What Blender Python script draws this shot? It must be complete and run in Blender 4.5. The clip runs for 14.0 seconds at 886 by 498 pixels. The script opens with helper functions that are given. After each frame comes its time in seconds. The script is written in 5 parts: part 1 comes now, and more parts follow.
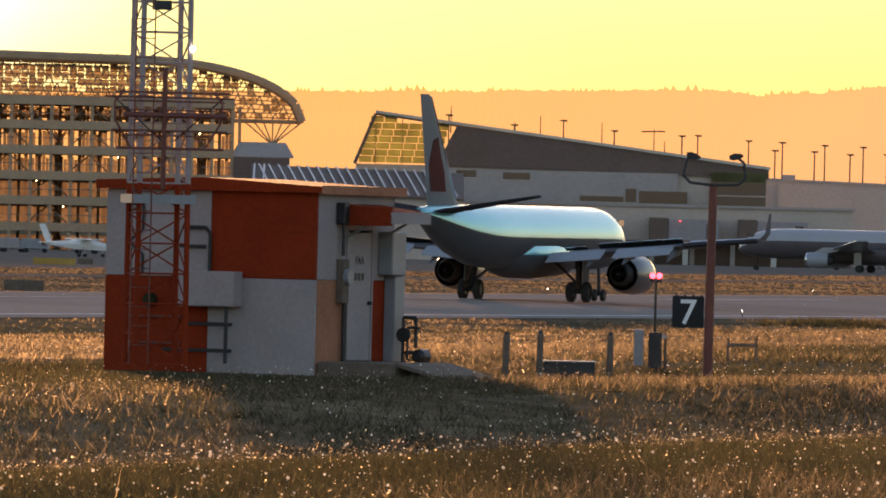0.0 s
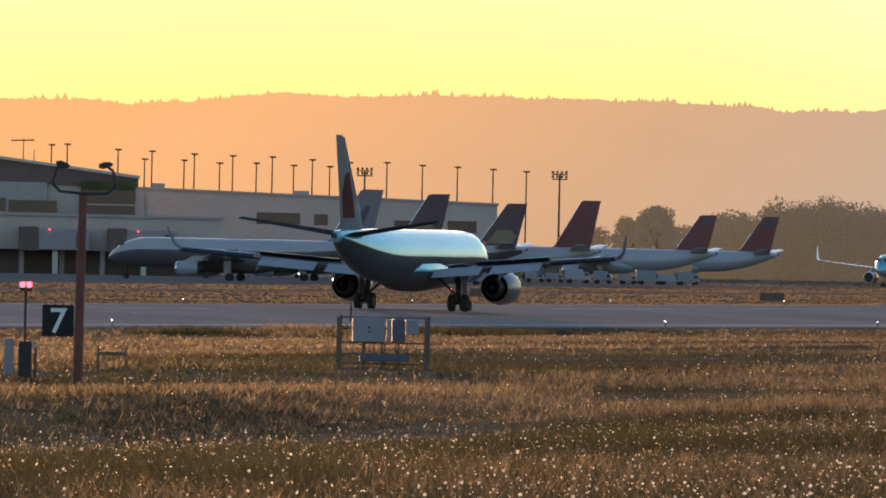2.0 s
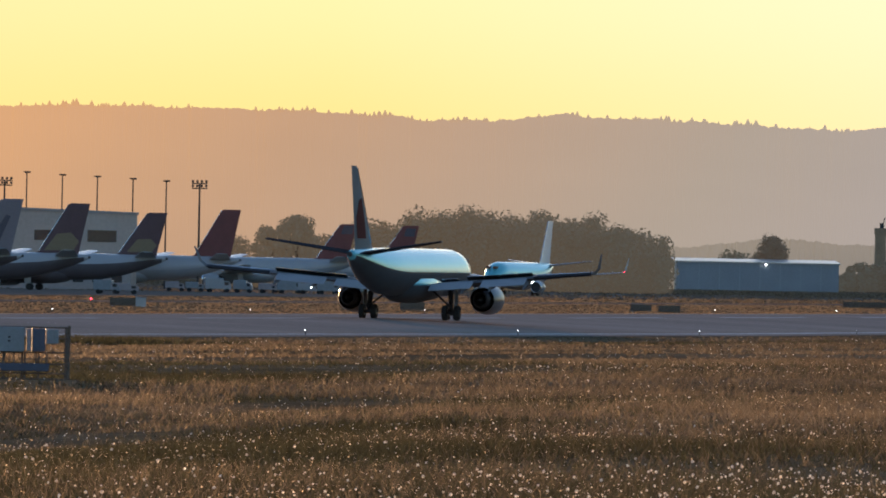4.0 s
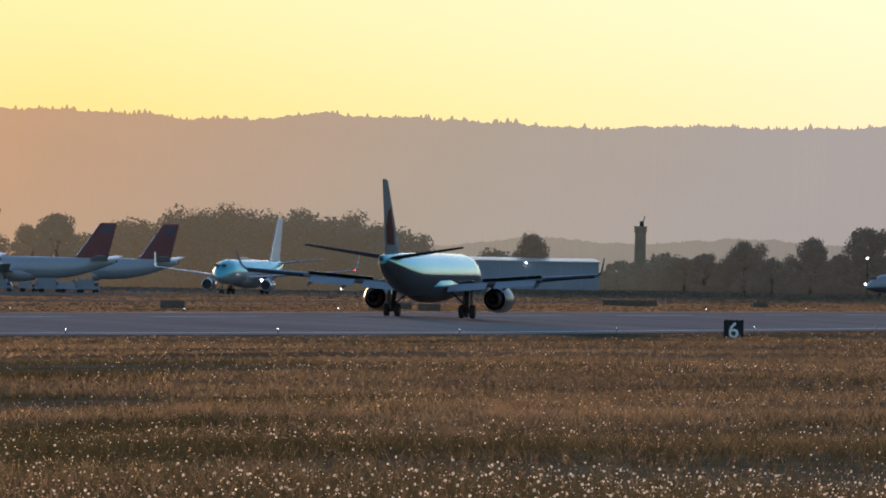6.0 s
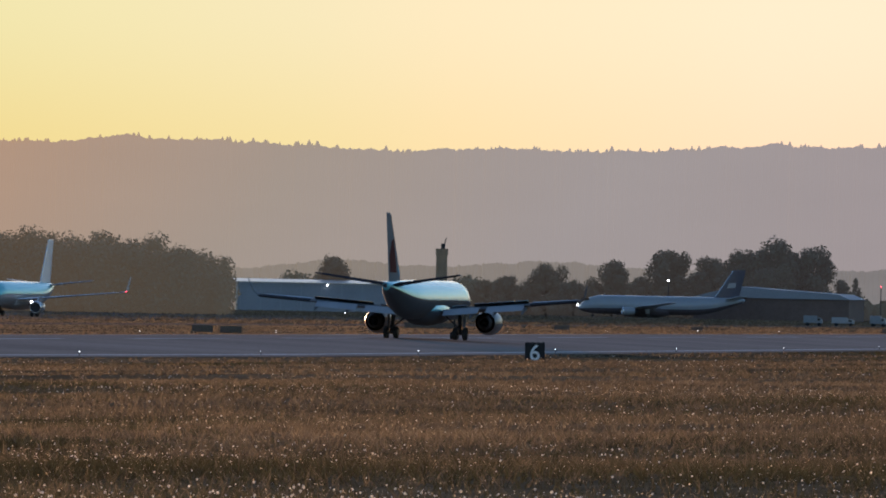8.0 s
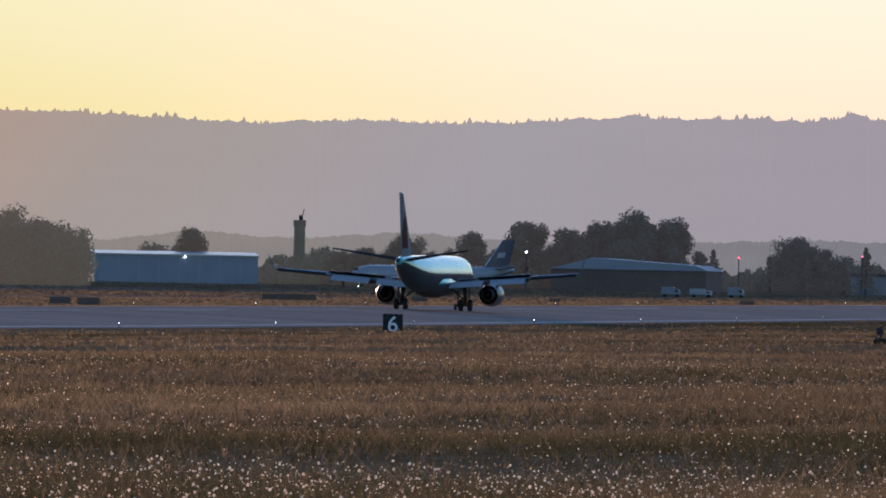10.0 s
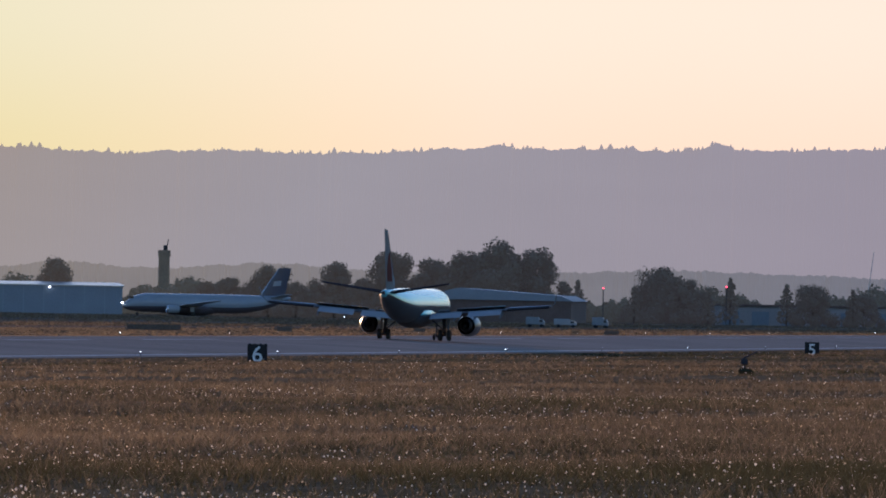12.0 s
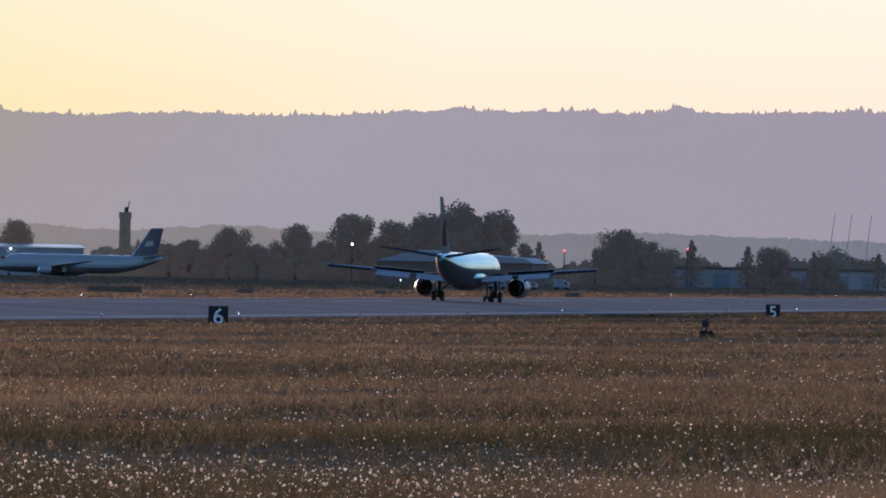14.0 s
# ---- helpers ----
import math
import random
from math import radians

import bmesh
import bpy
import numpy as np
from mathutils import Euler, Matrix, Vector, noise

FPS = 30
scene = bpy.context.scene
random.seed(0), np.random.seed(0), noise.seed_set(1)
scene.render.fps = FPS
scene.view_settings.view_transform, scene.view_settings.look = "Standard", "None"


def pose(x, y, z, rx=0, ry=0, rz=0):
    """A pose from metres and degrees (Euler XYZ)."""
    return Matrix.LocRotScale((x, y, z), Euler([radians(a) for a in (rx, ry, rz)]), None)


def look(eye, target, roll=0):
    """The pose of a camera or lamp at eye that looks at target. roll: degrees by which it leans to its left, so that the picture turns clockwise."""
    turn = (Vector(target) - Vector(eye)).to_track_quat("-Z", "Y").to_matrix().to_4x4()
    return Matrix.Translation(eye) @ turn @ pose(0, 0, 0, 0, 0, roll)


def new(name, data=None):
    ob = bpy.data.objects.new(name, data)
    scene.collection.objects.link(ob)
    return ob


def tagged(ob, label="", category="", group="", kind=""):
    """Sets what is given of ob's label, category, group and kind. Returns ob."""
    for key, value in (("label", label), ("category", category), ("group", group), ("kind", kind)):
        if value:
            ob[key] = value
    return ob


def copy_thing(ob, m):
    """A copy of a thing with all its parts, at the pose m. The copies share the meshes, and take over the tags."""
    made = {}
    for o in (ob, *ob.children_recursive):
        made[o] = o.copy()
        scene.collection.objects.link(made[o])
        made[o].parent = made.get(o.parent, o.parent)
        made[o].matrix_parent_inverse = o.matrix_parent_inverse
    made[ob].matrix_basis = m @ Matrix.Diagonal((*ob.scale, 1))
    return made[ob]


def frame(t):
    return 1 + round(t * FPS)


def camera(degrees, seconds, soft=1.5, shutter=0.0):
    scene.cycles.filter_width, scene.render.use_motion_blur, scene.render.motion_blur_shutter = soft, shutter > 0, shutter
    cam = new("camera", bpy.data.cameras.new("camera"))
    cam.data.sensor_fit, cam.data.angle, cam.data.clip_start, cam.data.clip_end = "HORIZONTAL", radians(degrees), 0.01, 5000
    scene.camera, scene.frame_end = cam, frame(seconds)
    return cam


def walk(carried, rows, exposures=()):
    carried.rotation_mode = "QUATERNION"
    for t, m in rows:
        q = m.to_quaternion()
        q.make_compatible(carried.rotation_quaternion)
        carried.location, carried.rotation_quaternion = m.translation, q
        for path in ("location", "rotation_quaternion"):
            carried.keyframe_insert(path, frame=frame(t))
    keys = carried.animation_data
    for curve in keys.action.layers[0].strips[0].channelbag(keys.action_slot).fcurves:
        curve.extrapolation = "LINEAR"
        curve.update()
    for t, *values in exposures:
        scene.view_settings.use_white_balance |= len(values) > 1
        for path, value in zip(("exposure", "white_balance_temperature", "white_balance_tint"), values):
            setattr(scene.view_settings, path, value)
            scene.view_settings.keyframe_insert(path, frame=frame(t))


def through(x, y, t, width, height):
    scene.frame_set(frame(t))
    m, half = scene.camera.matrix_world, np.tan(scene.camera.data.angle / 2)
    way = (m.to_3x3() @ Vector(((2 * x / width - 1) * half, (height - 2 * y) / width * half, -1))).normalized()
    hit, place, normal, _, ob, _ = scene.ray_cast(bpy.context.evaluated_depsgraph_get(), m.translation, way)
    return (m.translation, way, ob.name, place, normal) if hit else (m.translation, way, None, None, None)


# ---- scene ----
EYE = 3.95           # the eye's height over the runway's centre line
ROWS = [
    (0, -17.1156, -0.1280, 1.375),
    (0.5, -16.0025, -0.0966, 1.310),
    (1, -15.4624, -0.0712, 1.263),
    (1.5, -14.8498, -0.0744, 1.289),
    (2, -14.0751, -0.0178, 1.237),
    (2.5, -13.5225, 0.0679, 1.180),
    (3, -12.9942, 0.0835, 1.157),
    (5.5, -11.5776, 0.0565, 1.153),
    (6, -11.1805, 0.0776, 1.108),
    (6.5, -10.9319, 0.1299, 1.105),
    (7, -10.6049, 0.1800, 1.084),
    (7.5, -10.3874, 0.1994, 1.046),
    (8, -10.2236, 0.2041, 1.130),
    (10.5, -9.3528, 0.0686, 1.089),
    (11, -9.1607, 0.1165, 1.065),
    (11.5, -8.9845, 0.1834, 0.988),
    (12, -8.8837, 0.2377, 1.108),
    (12.5, -8.8563, 0.2740, 1.110),
    (13, -8.8547, 0.2141, 1.153),
    (13.5, -8.7950, 0.1268, 1.136),
    (14, -8.6921, 0.0583, 1.138),
]


def heading(az, el, roll):
    """A view by bearing from the runway's direction, elevation and roll, in degrees."""
    a, e = radians(az), radians(el)
    way = Vector((math.sin(a) * math.cos(e), math.cos(a) * math.cos(e), math.sin(e)))
    eye = Vector((0, 0, EYE))
    return look(eye, eye + way * 100, roll)


cam = camera(4.2761, 14.0, soft=1.85)
walk(cam, [(t, heading(az, el, roll)) for t, az, el, roll in ROWS],
     exposures=[(0, 1.88, 7000, 20), (0.7, 1.79, 6600, 18), (1.5, 1.7, 6150, 15), (2.2, 1.62, 5900, 12), (3, 1.42, 5650, 11), (6, 1.36, 5450, 10), (7, 1.24, 5400, 11), (8, 1.13, 5350, 13), (9.5, 1.18, 5100, 14), (11, 1.28, 4900, 16), (12.3, 1.06, 4900, 17), (13, 1.04, 4900, 17), (13.5, 1.15, 4900, 17), (14, 1.24, 4850, 17)])

# ---- light ----
SUN_AZ, SUN_EL = -20.5, 3.0
world = bpy.data.worlds.new("evening_sky")
scene.world = world
world.use_nodes = True
wn = world.node_tree
sky = wn.nodes.new("ShaderNodeTexSky")
sky.sky_type, sky.sun_disc = "NISHITA", False
sky.sun_elevation, sky.sun_rotation = radians(SUN_EL), radians(SUN_AZ)
sky.air_density, sky.dust_density, sky.ozone_density = 1.0, 0.5, 2.5
wn.nodes["Background"].inputs["Strength"].default_value = 0.15
haze = wn.nodes.new("ShaderNodeHueSaturation")
haze.inputs["Saturation"].default_value = 0.8
wn.links.new(sky.outputs[0], haze.inputs["Color"])
wn.links.new(haze.outputs[0], wn.nodes["Background"].inputs["Color"])
sun = new("sun", bpy.data.lights.new("sun", "SUN"))
sun.data.energy, sun.data.angle, sun.data.color = 2.8, radians(0.6), (1.0, 0.52, 0.22)
sa, se = radians(SUN_AZ), radians(SUN_EL)
sun.matrix_world = look((0, 0, 60), (-math.sin(sa) * 100, -math.cos(sa) * 100, 60 - 100 * math.tan(se)))


# ---- materials ----
def mat(name, color, rough=0.6, metal=0.0, vary=0.25, scale=3.0, fine=40.0, bump=0.1, coat=0.0, emit=None, power=0.0, alt=None, island=0.0, through=0.0, spec=0.5, forward=0.0):
    """Paint, stone, metal or leaf: two scales of mottling round a base colour, fine relief, gloss."""
    m = bpy.data.materials.new(name)
    m.use_nodes = True
    n, l = m.node_tree.nodes, m.node_tree.links
    b = n["Principled BSDF"]
    b.inputs["Roughness"].default_value, b.inputs["Metallic"].default_value = rough, metal
    b.inputs["Coat Weight"].default_value, b.inputs["Specular IOR Level"].default_value = coat, spec
    co = n.new("ShaderNodeTexCoord")
    big, small = n.new("ShaderNodeTexNoise"), n.new("ShaderNodeTexNoise")
    big.inputs["Scale"].default_value, small.inputs["Scale"].default_value = scale, fine
    big.inputs["Detail"].default_value = small.inputs["Detail"].default_value = 3
    for t in (big, small):
        l.new(co.outputs["Object"], t.inputs["Vector"])
    add = n.new("ShaderNodeMath")
    l.new(big.outputs["Fac"], add.inputs[0])
    l.new(small.outputs["Fac"], add.inputs[1])
    ramp = n.new("ShaderNodeValToRGB")
    half = n.new("ShaderNodeMath")
    half.operation = "MULTIPLY"
    half.inputs[1].default_value = 0.5
    l.new(add.outputs[0], half.inputs[0])
    l.new(half.outputs[0], ramp.inputs[0])
    lo = tuple(c * (1 - vary) for c in color)
    hi = alt if alt else tuple(min(1.0, c * (1 + vary)) for c in color)
    ramp.color_ramp.elements[0].position, ramp.color_ramp.elements[0].color = 0.35, (*lo, 1)
    ramp.color_ramp.elements[1].position, ramp.color_ramp.elements[1].color = 0.65, (*hi, 1)
    shade = ramp.outputs[0]
    if island:
        geo, hsv = n.new("ShaderNodeNewGeometry"), n.new("ShaderNodeHueSaturation")
        mr = n.new("ShaderNodeMapRange")
        mr.inputs["To Min"].default_value, mr.inputs["To Max"].default_value = 1 - island, 1 + island
        l.new(geo.outputs["Random Per Island"], mr.inputs["Value"])
        l.new(mr.outputs[0], hsv.inputs["Value"])
        l.new(shade, hsv.inputs["Color"])
        shade = hsv.outputs[0]
    l.new(shade, b.inputs["Base Color"])
    if bump:
        bn = n.new("ShaderNodeBump")
        bn.inputs["Strength"].default_value = bump
        bn.inputs["Distance"].default_value = 0.02
        l.new(small.outputs["Fac"], bn.inputs["Height"])
        l.new(bn.outputs[0], b.inputs["Normal"])
    if emit:
        b.inputs["Emission Color"].default_value = (*emit, 1)
        b.inputs["Emission Strength"].default_value = power
    if through:
        tr, mix = n.new("ShaderNodeBsdfTranslucent"), n.new("ShaderNodeMixShader")
        mix.inputs[0].default_value = through
        l.new(shade, tr.inputs["Color"])
        l.new(b.outputs[0], mix.inputs[1])
        l.new(tr.outputs[0], mix.inputs[2])
        if forward:
            fw, mf = n.new("ShaderNodeBsdfRefraction"), n.new("ShaderNodeMixShader")
            fw.inputs["Roughness"].default_value, fw.inputs["IOR"].default_value = 0.65, 1.15
            mf.inputs[0].default_value = forward
            l.new(shade, fw.inputs["Color"])
            l.new(tr.outputs[0], mf.inputs[1])
            l.new(fw.outputs[0], mf.inputs[2])
            l.new(mf.outputs[0], mix.inputs[2])
        l.new(mix.outputs[0], n["Material Output"].inputs["Surface"])
    return m


def lamp_mat(name, color, power):
    return mat(name, color, 0.4, emit=color, power=power, vary=0.05, bump=0)


M = {
    "soil": mat("dry_field", (0.14, 0.107, 0.065), 0.95, vary=0.4, scale=0.05, fine=0.9, bump=0.6, alt=(0.21, 0.16, 0.10), spec=0.0),
    "grass": mat("dry_grass", (0.078, 0.072, 0.056), 0.8, vary=0.35, scale=0.12, fine=0.8, bump=0, alt=(0.155, 0.13, 0.094), island=0.45, through=0.58, spec=0.1, forward=0.025),
    "green": mat("green_grass", (0.056, 0.055, 0.031), 0.85, vary=0.3, scale=0.2, fine=1.5, bump=0, island=0.35, through=0.4, spec=0.1, forward=0.012),
    "mown": mat("mown_straw", (0.17, 0.138, 0.095), 0.85, vary=0.3, scale=0.05, fine=0.4, bump=0, alt=(0.25, 0.20, 0.135), island=0.35, through=0.58, spec=0.05),
    "clock": mat("seed_head_down", (0.9, 0.85, 0.76), 0.9, vary=0.1, bump=0, island=0.3, through=0.6, forward=0.08),
    "straw": mat("pale_tip_glints", (0.3, 0.26, 0.19), 0.8, vary=0.2, bump=0, island=0.5, through=0.6, forward=0.03),
    "asphalt": mat("runway_asphalt", (0.325, 0.272, 0.235), 0.9, vary=0.2, scale=0.05, fine=2.0, bump=0.1, spec=0.0),
    "concrete": mat("concrete", (0.21, 0.172, 0.142), 0.95, vary=0.18, scale=0.3, fine=8, bump=0.1, spec=0.0),
    "line": mat("worn_white_marking", (0.66, 0.63, 0.59), 0.7, vary=0.25, scale=0.3, fine=6, spec=0.0),
    "rubber": mat("tyre_rubber", (0.018, 0.018, 0.018), 0.85, vary=0.2, bump=0.05),
    "steel": mat("galvanised_steel", (0.38, 0.38, 0.37), 0.45, 0.8, vary=0.2, scale=2, fine=30),
    "darkmetal": mat("dark_metal", (0.04, 0.04, 0.042), 0.5, 0.6, vary=0.25),
    "chrome": mat("bare_metal", (0.75, 0.75, 0.75), 0.11, 1.0, vary=0.05, bump=0.02),
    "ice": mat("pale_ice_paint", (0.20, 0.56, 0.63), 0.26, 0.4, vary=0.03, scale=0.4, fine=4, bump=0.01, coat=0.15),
    # Dark ground mirrored in the lower hull, put into the colour.
    "belly_shade": mat("shaded_belly_paint", (0.07, 0.078, 0.085), 0.5, vary=0.08, scale=0.5, fine=6, bump=0.02, spec=0.03),
    "white": mat("white_paint", (0.78, 0.78, 0.76), 0.3, vary=0.05, scale=0.5, fine=6, bump=0.02, coat=0.4),
    "hullgrey": mat("grey_paint", (0.30, 0.32, 0.34), 0.3, vary=0.06, scale=0.5, fine=6, bump=0.02, coat=0.4),
    "wing": mat("wing_grey_paint", (0.15, 0.16, 0.172), 0.6, vary=0.08, scale=0.5, fine=6, bump=0.02, spec=0.02),
    "flapgrey": mat("pale_flap_paint", (0.34, 0.355, 0.38), 0.6, vary=0.1, scale=0.6, fine=6, bump=0.02, spec=0.05),
    "tailgrey": mat("dark_tailplane_paint", (0.05, 0.052, 0.06), 0.9, vary=0.08, scale=0.5, fine=6, bump=0.02, spec=0.0),
    "nacelle": mat("brushed_nacelle_metal", (0.15, 0.155, 0.16), 0.33, 0.7, vary=0.08, scale=0.8, fine=8, bump=0.01),
    "hull_dark": mat("lower_paint_and_shade", (0.10, 0.085, 0.09), 0.4, vary=0.1, scale=0.5, fine=6, bump=0.02, spec=0.2),
    "tailpaint": mat("ice_grey_tail_paint", (0.19, 0.20, 0.205), 0.55, vary=0.08, scale=0.5, fine=6, bump=0.01, spec=0.04),
    "offwhite": mat("off_white_paint", (0.39, 0.39, 0.40), 0.35, vary=0.05, scale=0.5, fine=6, bump=0.02, coat=0.2),
    "lilac": mat("pale_striped_tail_paint", (0.20, 0.165, 0.18), 0.4, vary=0.1, bump=0.01),
    "rust": mat("rusty_red_steel", (0.16, 0.05, 0.035), 0.6, 0.2, vary=0.3, scale=3, fine=30),
    "truss": mat("brown_steel_truss", (0.36, 0.24, 0.14), 0.6, 0.1, vary=0.2, scale=0.3, fine=3),
    "navy": mat("navy_paint", (0.055, 0.055, 0.085), 0.35, vary=0.15, scale=0.6, fine=6, bump=0.02, coat=0.3),
    "plum": mat("plum_tail_paint", (0.10, 0.05, 0.058), 0.4, vary=0.15, scale=0.6, fine=6, bump=0.02),
    "red": mat("dark_red_paint", (0.17, 0.045, 0.042), 0.4, vary=0.15, scale=0.6, fine=6, bump=0.02),
    "leafred": mat("red_livery_paint", (0.10, 0.024, 0.022), 0.65, vary=0.08, bump=0.01, spec=0.04),
    "gold": mat("gold_livery_paint", (0.22, 0.16, 0.09), 0.4, vary=0.1, bump=0.01),
    "hutred": mat("weathered_red_panel", (0.24, 0.03, 0.008), 0.75, vary=0.18, scale=1.2, fine=14, bump=0.1, spec=0.1),
    "hutfaded": mat("sun_bleached_red_panel", (0.37, 0.17, 0.10), 0.8, vary=0.22, scale=1.6, fine=14, bump=0.1, spec=0.1),
    # Garage concrete with the warm haze mixed into its tan.
    "caroof": mat("haze_warmed_concrete", (0.44, 0.31, 0.20), 0.9, vary=0.14, scale=0.2, fine=2, bump=0.1, spec=0.1),
    "canopyglass": mat("amber_canopy_glazing", (0.13, 0.105, 0.07), 0.4, vary=0.3, scale=0.25, fine=1.5, bump=0, island=0.2, through=0.9),
    # Translucent brown for the hazy gaps between garage decks.
    "deckhaze": mat("brown_haze_sheet", (0.115, 0.092, 0.075), 0.8, vary=0.3, scale=0.2, fine=1.5, bump=0, island=0.3, through=0.65, spec=0.1),
    "ochre": mat("faded_yellow_enamel", (0.40, 0.24, 0.04), 0.6, vary=0.2, scale=1, fine=8),
    "hutwhite": mat("weathered_white_panel", (0.33, 0.295, 0.295), 0.75, vary=0.12, scale=1.2, fine=14, bump=0.1, spec=0.15),
    "wood": mat("grey_weathered_wood", (0.13, 0.10, 0.075), 0.9, vary=0.35, scale=4, fine=30, bump=0.4),
    "sign": mat("black_sign_face", (0.012, 0.012, 0.013), 0.8, vary=0.2, bump=0.02),
    "figure": mat("white_numeral", (0.8, 0.8, 0.78), 0.6, vary=0.05, bump=0.02),
    "box": mat("grey_enamel", (0.22, 0.24, 0.26), 0.45, vary=0.12, scale=2, fine=20, bump=0.04),
    "wall": mat("beige_facade", (0.50, 0.41, 0.34), 0.85, vary=0.1, scale=0.15, fine=2, bump=0.1),
    "wall2": mat("grey_facade", (0.38, 0.33, 0.30), 0.85, vary=0.1, scale=0.15, fine=2, bump=0.1),
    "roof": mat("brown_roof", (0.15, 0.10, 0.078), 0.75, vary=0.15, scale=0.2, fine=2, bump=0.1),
    "metalroof": mat("ribbed_metal_roof", (0.4, 0.38, 0.36), 0.35, 0.7, vary=0.15, scale=0.2, fine=3),
    "glass": mat("dark_window_glass", (0.04, 0.045, 0.05), 0.12, 0.0, vary=0.2, bump=0, coat=0.5),
    "pane": mat("tinted_glazing", (0.34, 0.35, 0.18), 0.15, 0.0, vary=0.3, scale=0.3, bump=0, through=0.85),
    "leaf": mat("foliage", (0.19, 0.172, 0.135), 0.8, vary=0.2, scale=0.3, fine=2, bump=0, island=0.15, through=0.58, spec=0.1),
    "needle": mat("conifer_needles", (0.17, 0.155, 0.125), 0.8, vary=0.2, scale=0.4, fine=2, bump=0, island=0.15, through=0.55, spec=0.1),
    "bark": mat("bark", (0.09, 0.065, 0.045), 0.9, vary=0.3, scale=2, fine=12, bump=0.4),
    "blue_hangar": mat("blue_grey_cladding", (0.27, 0.28, 0.30), 0.6, vary=0.1, scale=0.2, fine=3),
    "bluecover": mat("blue_enamel", (0.07, 0.08, 0.12), 0.5, vary=0.15),
    "redlamp": lamp_mat("red_lamp_lens", (1.0, 0.04, 0.06), 3.4),
    "whitelamp": lamp_mat("white_lamp_lens", (1.0, 0.93, 0.8), 4.0),
    "amberlamp": lamp_mat("amber_lamp_lens", (1.0, 0.6, 0.25), 7.0),
}


# ---- modelling helpers ----
def mesh_of(name, bm, materials, smooth=False):
    me = bpy.data.meshes.new(name)
    bm.normal_update()
    bm.to_mesh(me)
    bm.free()
    for m in materials if isinstance(materials, (list, tuple)) else (materials,):
        me.materials.append(m)
    if smooth:
        me.polygons.foreach_set("use_smooth", [True] * len(me.polygons))
    return me


def part(name, bm, material, parent, label="", at=None, smooth=False):
    ob = new(name, mesh_of(name, bm, material, smooth))
    ob.parent = parent
    if at is not None:
        ob.matrix_basis = at
    return tagged(ob, label)


def thing(name, m, label, category, group="", kind=""):
    ob = new(name)
    ob.matrix_basis = m
    return tagged(ob, label, category, group, kind)


def box(bm, x0, x1, y0, y1, z0, z1, bevel=0.0, m=None):
    r = bmesh.ops.create_cube(bm, size=1)
    k = Matrix.LocRotScale(((x0 + x1) / 2, (y0 + y1) / 2, (z0 + z1) / 2), None, (abs(x1 - x0), abs(y1 - y0), abs(z1 - z0)))
    bmesh.ops.transform(bm, matrix=(m @ k) if m is not None else k, verts=r["verts"])
    if bevel:
        edges = {e for v in r["verts"] for e in v.link_edges}
        bmesh.ops.bevel(bm, geom=list(edges), offset=bevel, segments=1, affect="EDGES")
    return bm


def boxed(*a, **k):
    return box(bmesh.new(), *a, **k)


def rod(bm, a, b, r, r2=None, seg=8):
    a, b = Vector(a), Vector(b)
    d = b - a
    m = Matrix.Translation((a + b) / 2) @ d.to_track_quat("Z", "Y").to_matrix().to_4x4()
    bmesh.ops.create_cone(bm, cap_ends=True, segments=seg, radius1=r, radius2=r if r2 is None else r2, depth=d.length, matrix=m)
    return bm


def rodded(a, b, r, r2=None, seg=8):
    return rod(bmesh.new(), a, b, r, r2, seg)


def tube(bm, pts, r, seg=6):
    for a, b in zip(pts, pts[1:]):
        rod(bm, a, b, r, seg=seg)
    return bm


def sheet(bm, x0, x1, y, z0, z1):
    """A thin upright pane facing -Y."""
    bm.faces.new([bm.verts.new(q) for q in ((x0, y, z0), (x1, y, z0), (x1, y, z1), (x0, y, z1))])
    return bm


def loft(rings, caps=True, bm=None):
    """Skin over rings of equal point counts."""
    bm = bm or bmesh.new()
    vs = [[bm.verts.new(p) for p in ring] for ring in rings]
    k = len(vs[0])
    for r0, r1 in zip(vs, vs[1:]):
        for i in range(k):
            bm.faces.new((r0[i], r0[(i + 1) % k], r1[(i + 1) % k], r1[i]))
    if caps:
        bm.faces.new(list(reversed(vs[0])))
        bm.faces.new(vs[-1])
    bmesh.ops.recalc_face_normals(bm, faces=bm.faces)
    return bm


def ellipse(y, cx, cz, rx, rz, n=24):
    return [(cx + rx * math.cos(2 * math.pi * i / n), y, cz + rz * math.sin(2 * math.pi * i / n)) for i in range(n)]


def raw_mesh(name, verts, faces_n, material, smooth=False):
    """A mesh from arrays: verts (n, 3), all faces with faces_n corners, in order."""
    me = bpy.data.meshes.new(name)
    count = len(verts)
    me.vertices.add(count)
    me.vertices.foreach_set("co", np.ascontiguousarray(verts, dtype=np.float32).ravel())
    me.loops.add(count)
    me.loops.foreach_set("vertex_index", np.arange(count, dtype=np.int32))
    me.polygons.add(count // faces_n)
    me.polygons.foreach_set("loop_start", np.arange(0, count, faces_n, dtype=np.int32))
    me.materials.append(material)
    me.update(calc_edges=True)
    return me


# ---- the lie of the land ----
# p is the distance from the eye's own line, parallel to the runway, towards it (p = -x)
LIE_P = [-400, 0, 20, 57, 90, 136, 150, 158, 182, 206, 230, 400, 600, 1200, 4000]
LIE_H = [1.2, 1.7, 2.0, 2.4, 3.1, 4.3, 4.3, 4.28, 3.98, 4.2, 4.7, 5.4, 5.6, 6.0, 7.0]


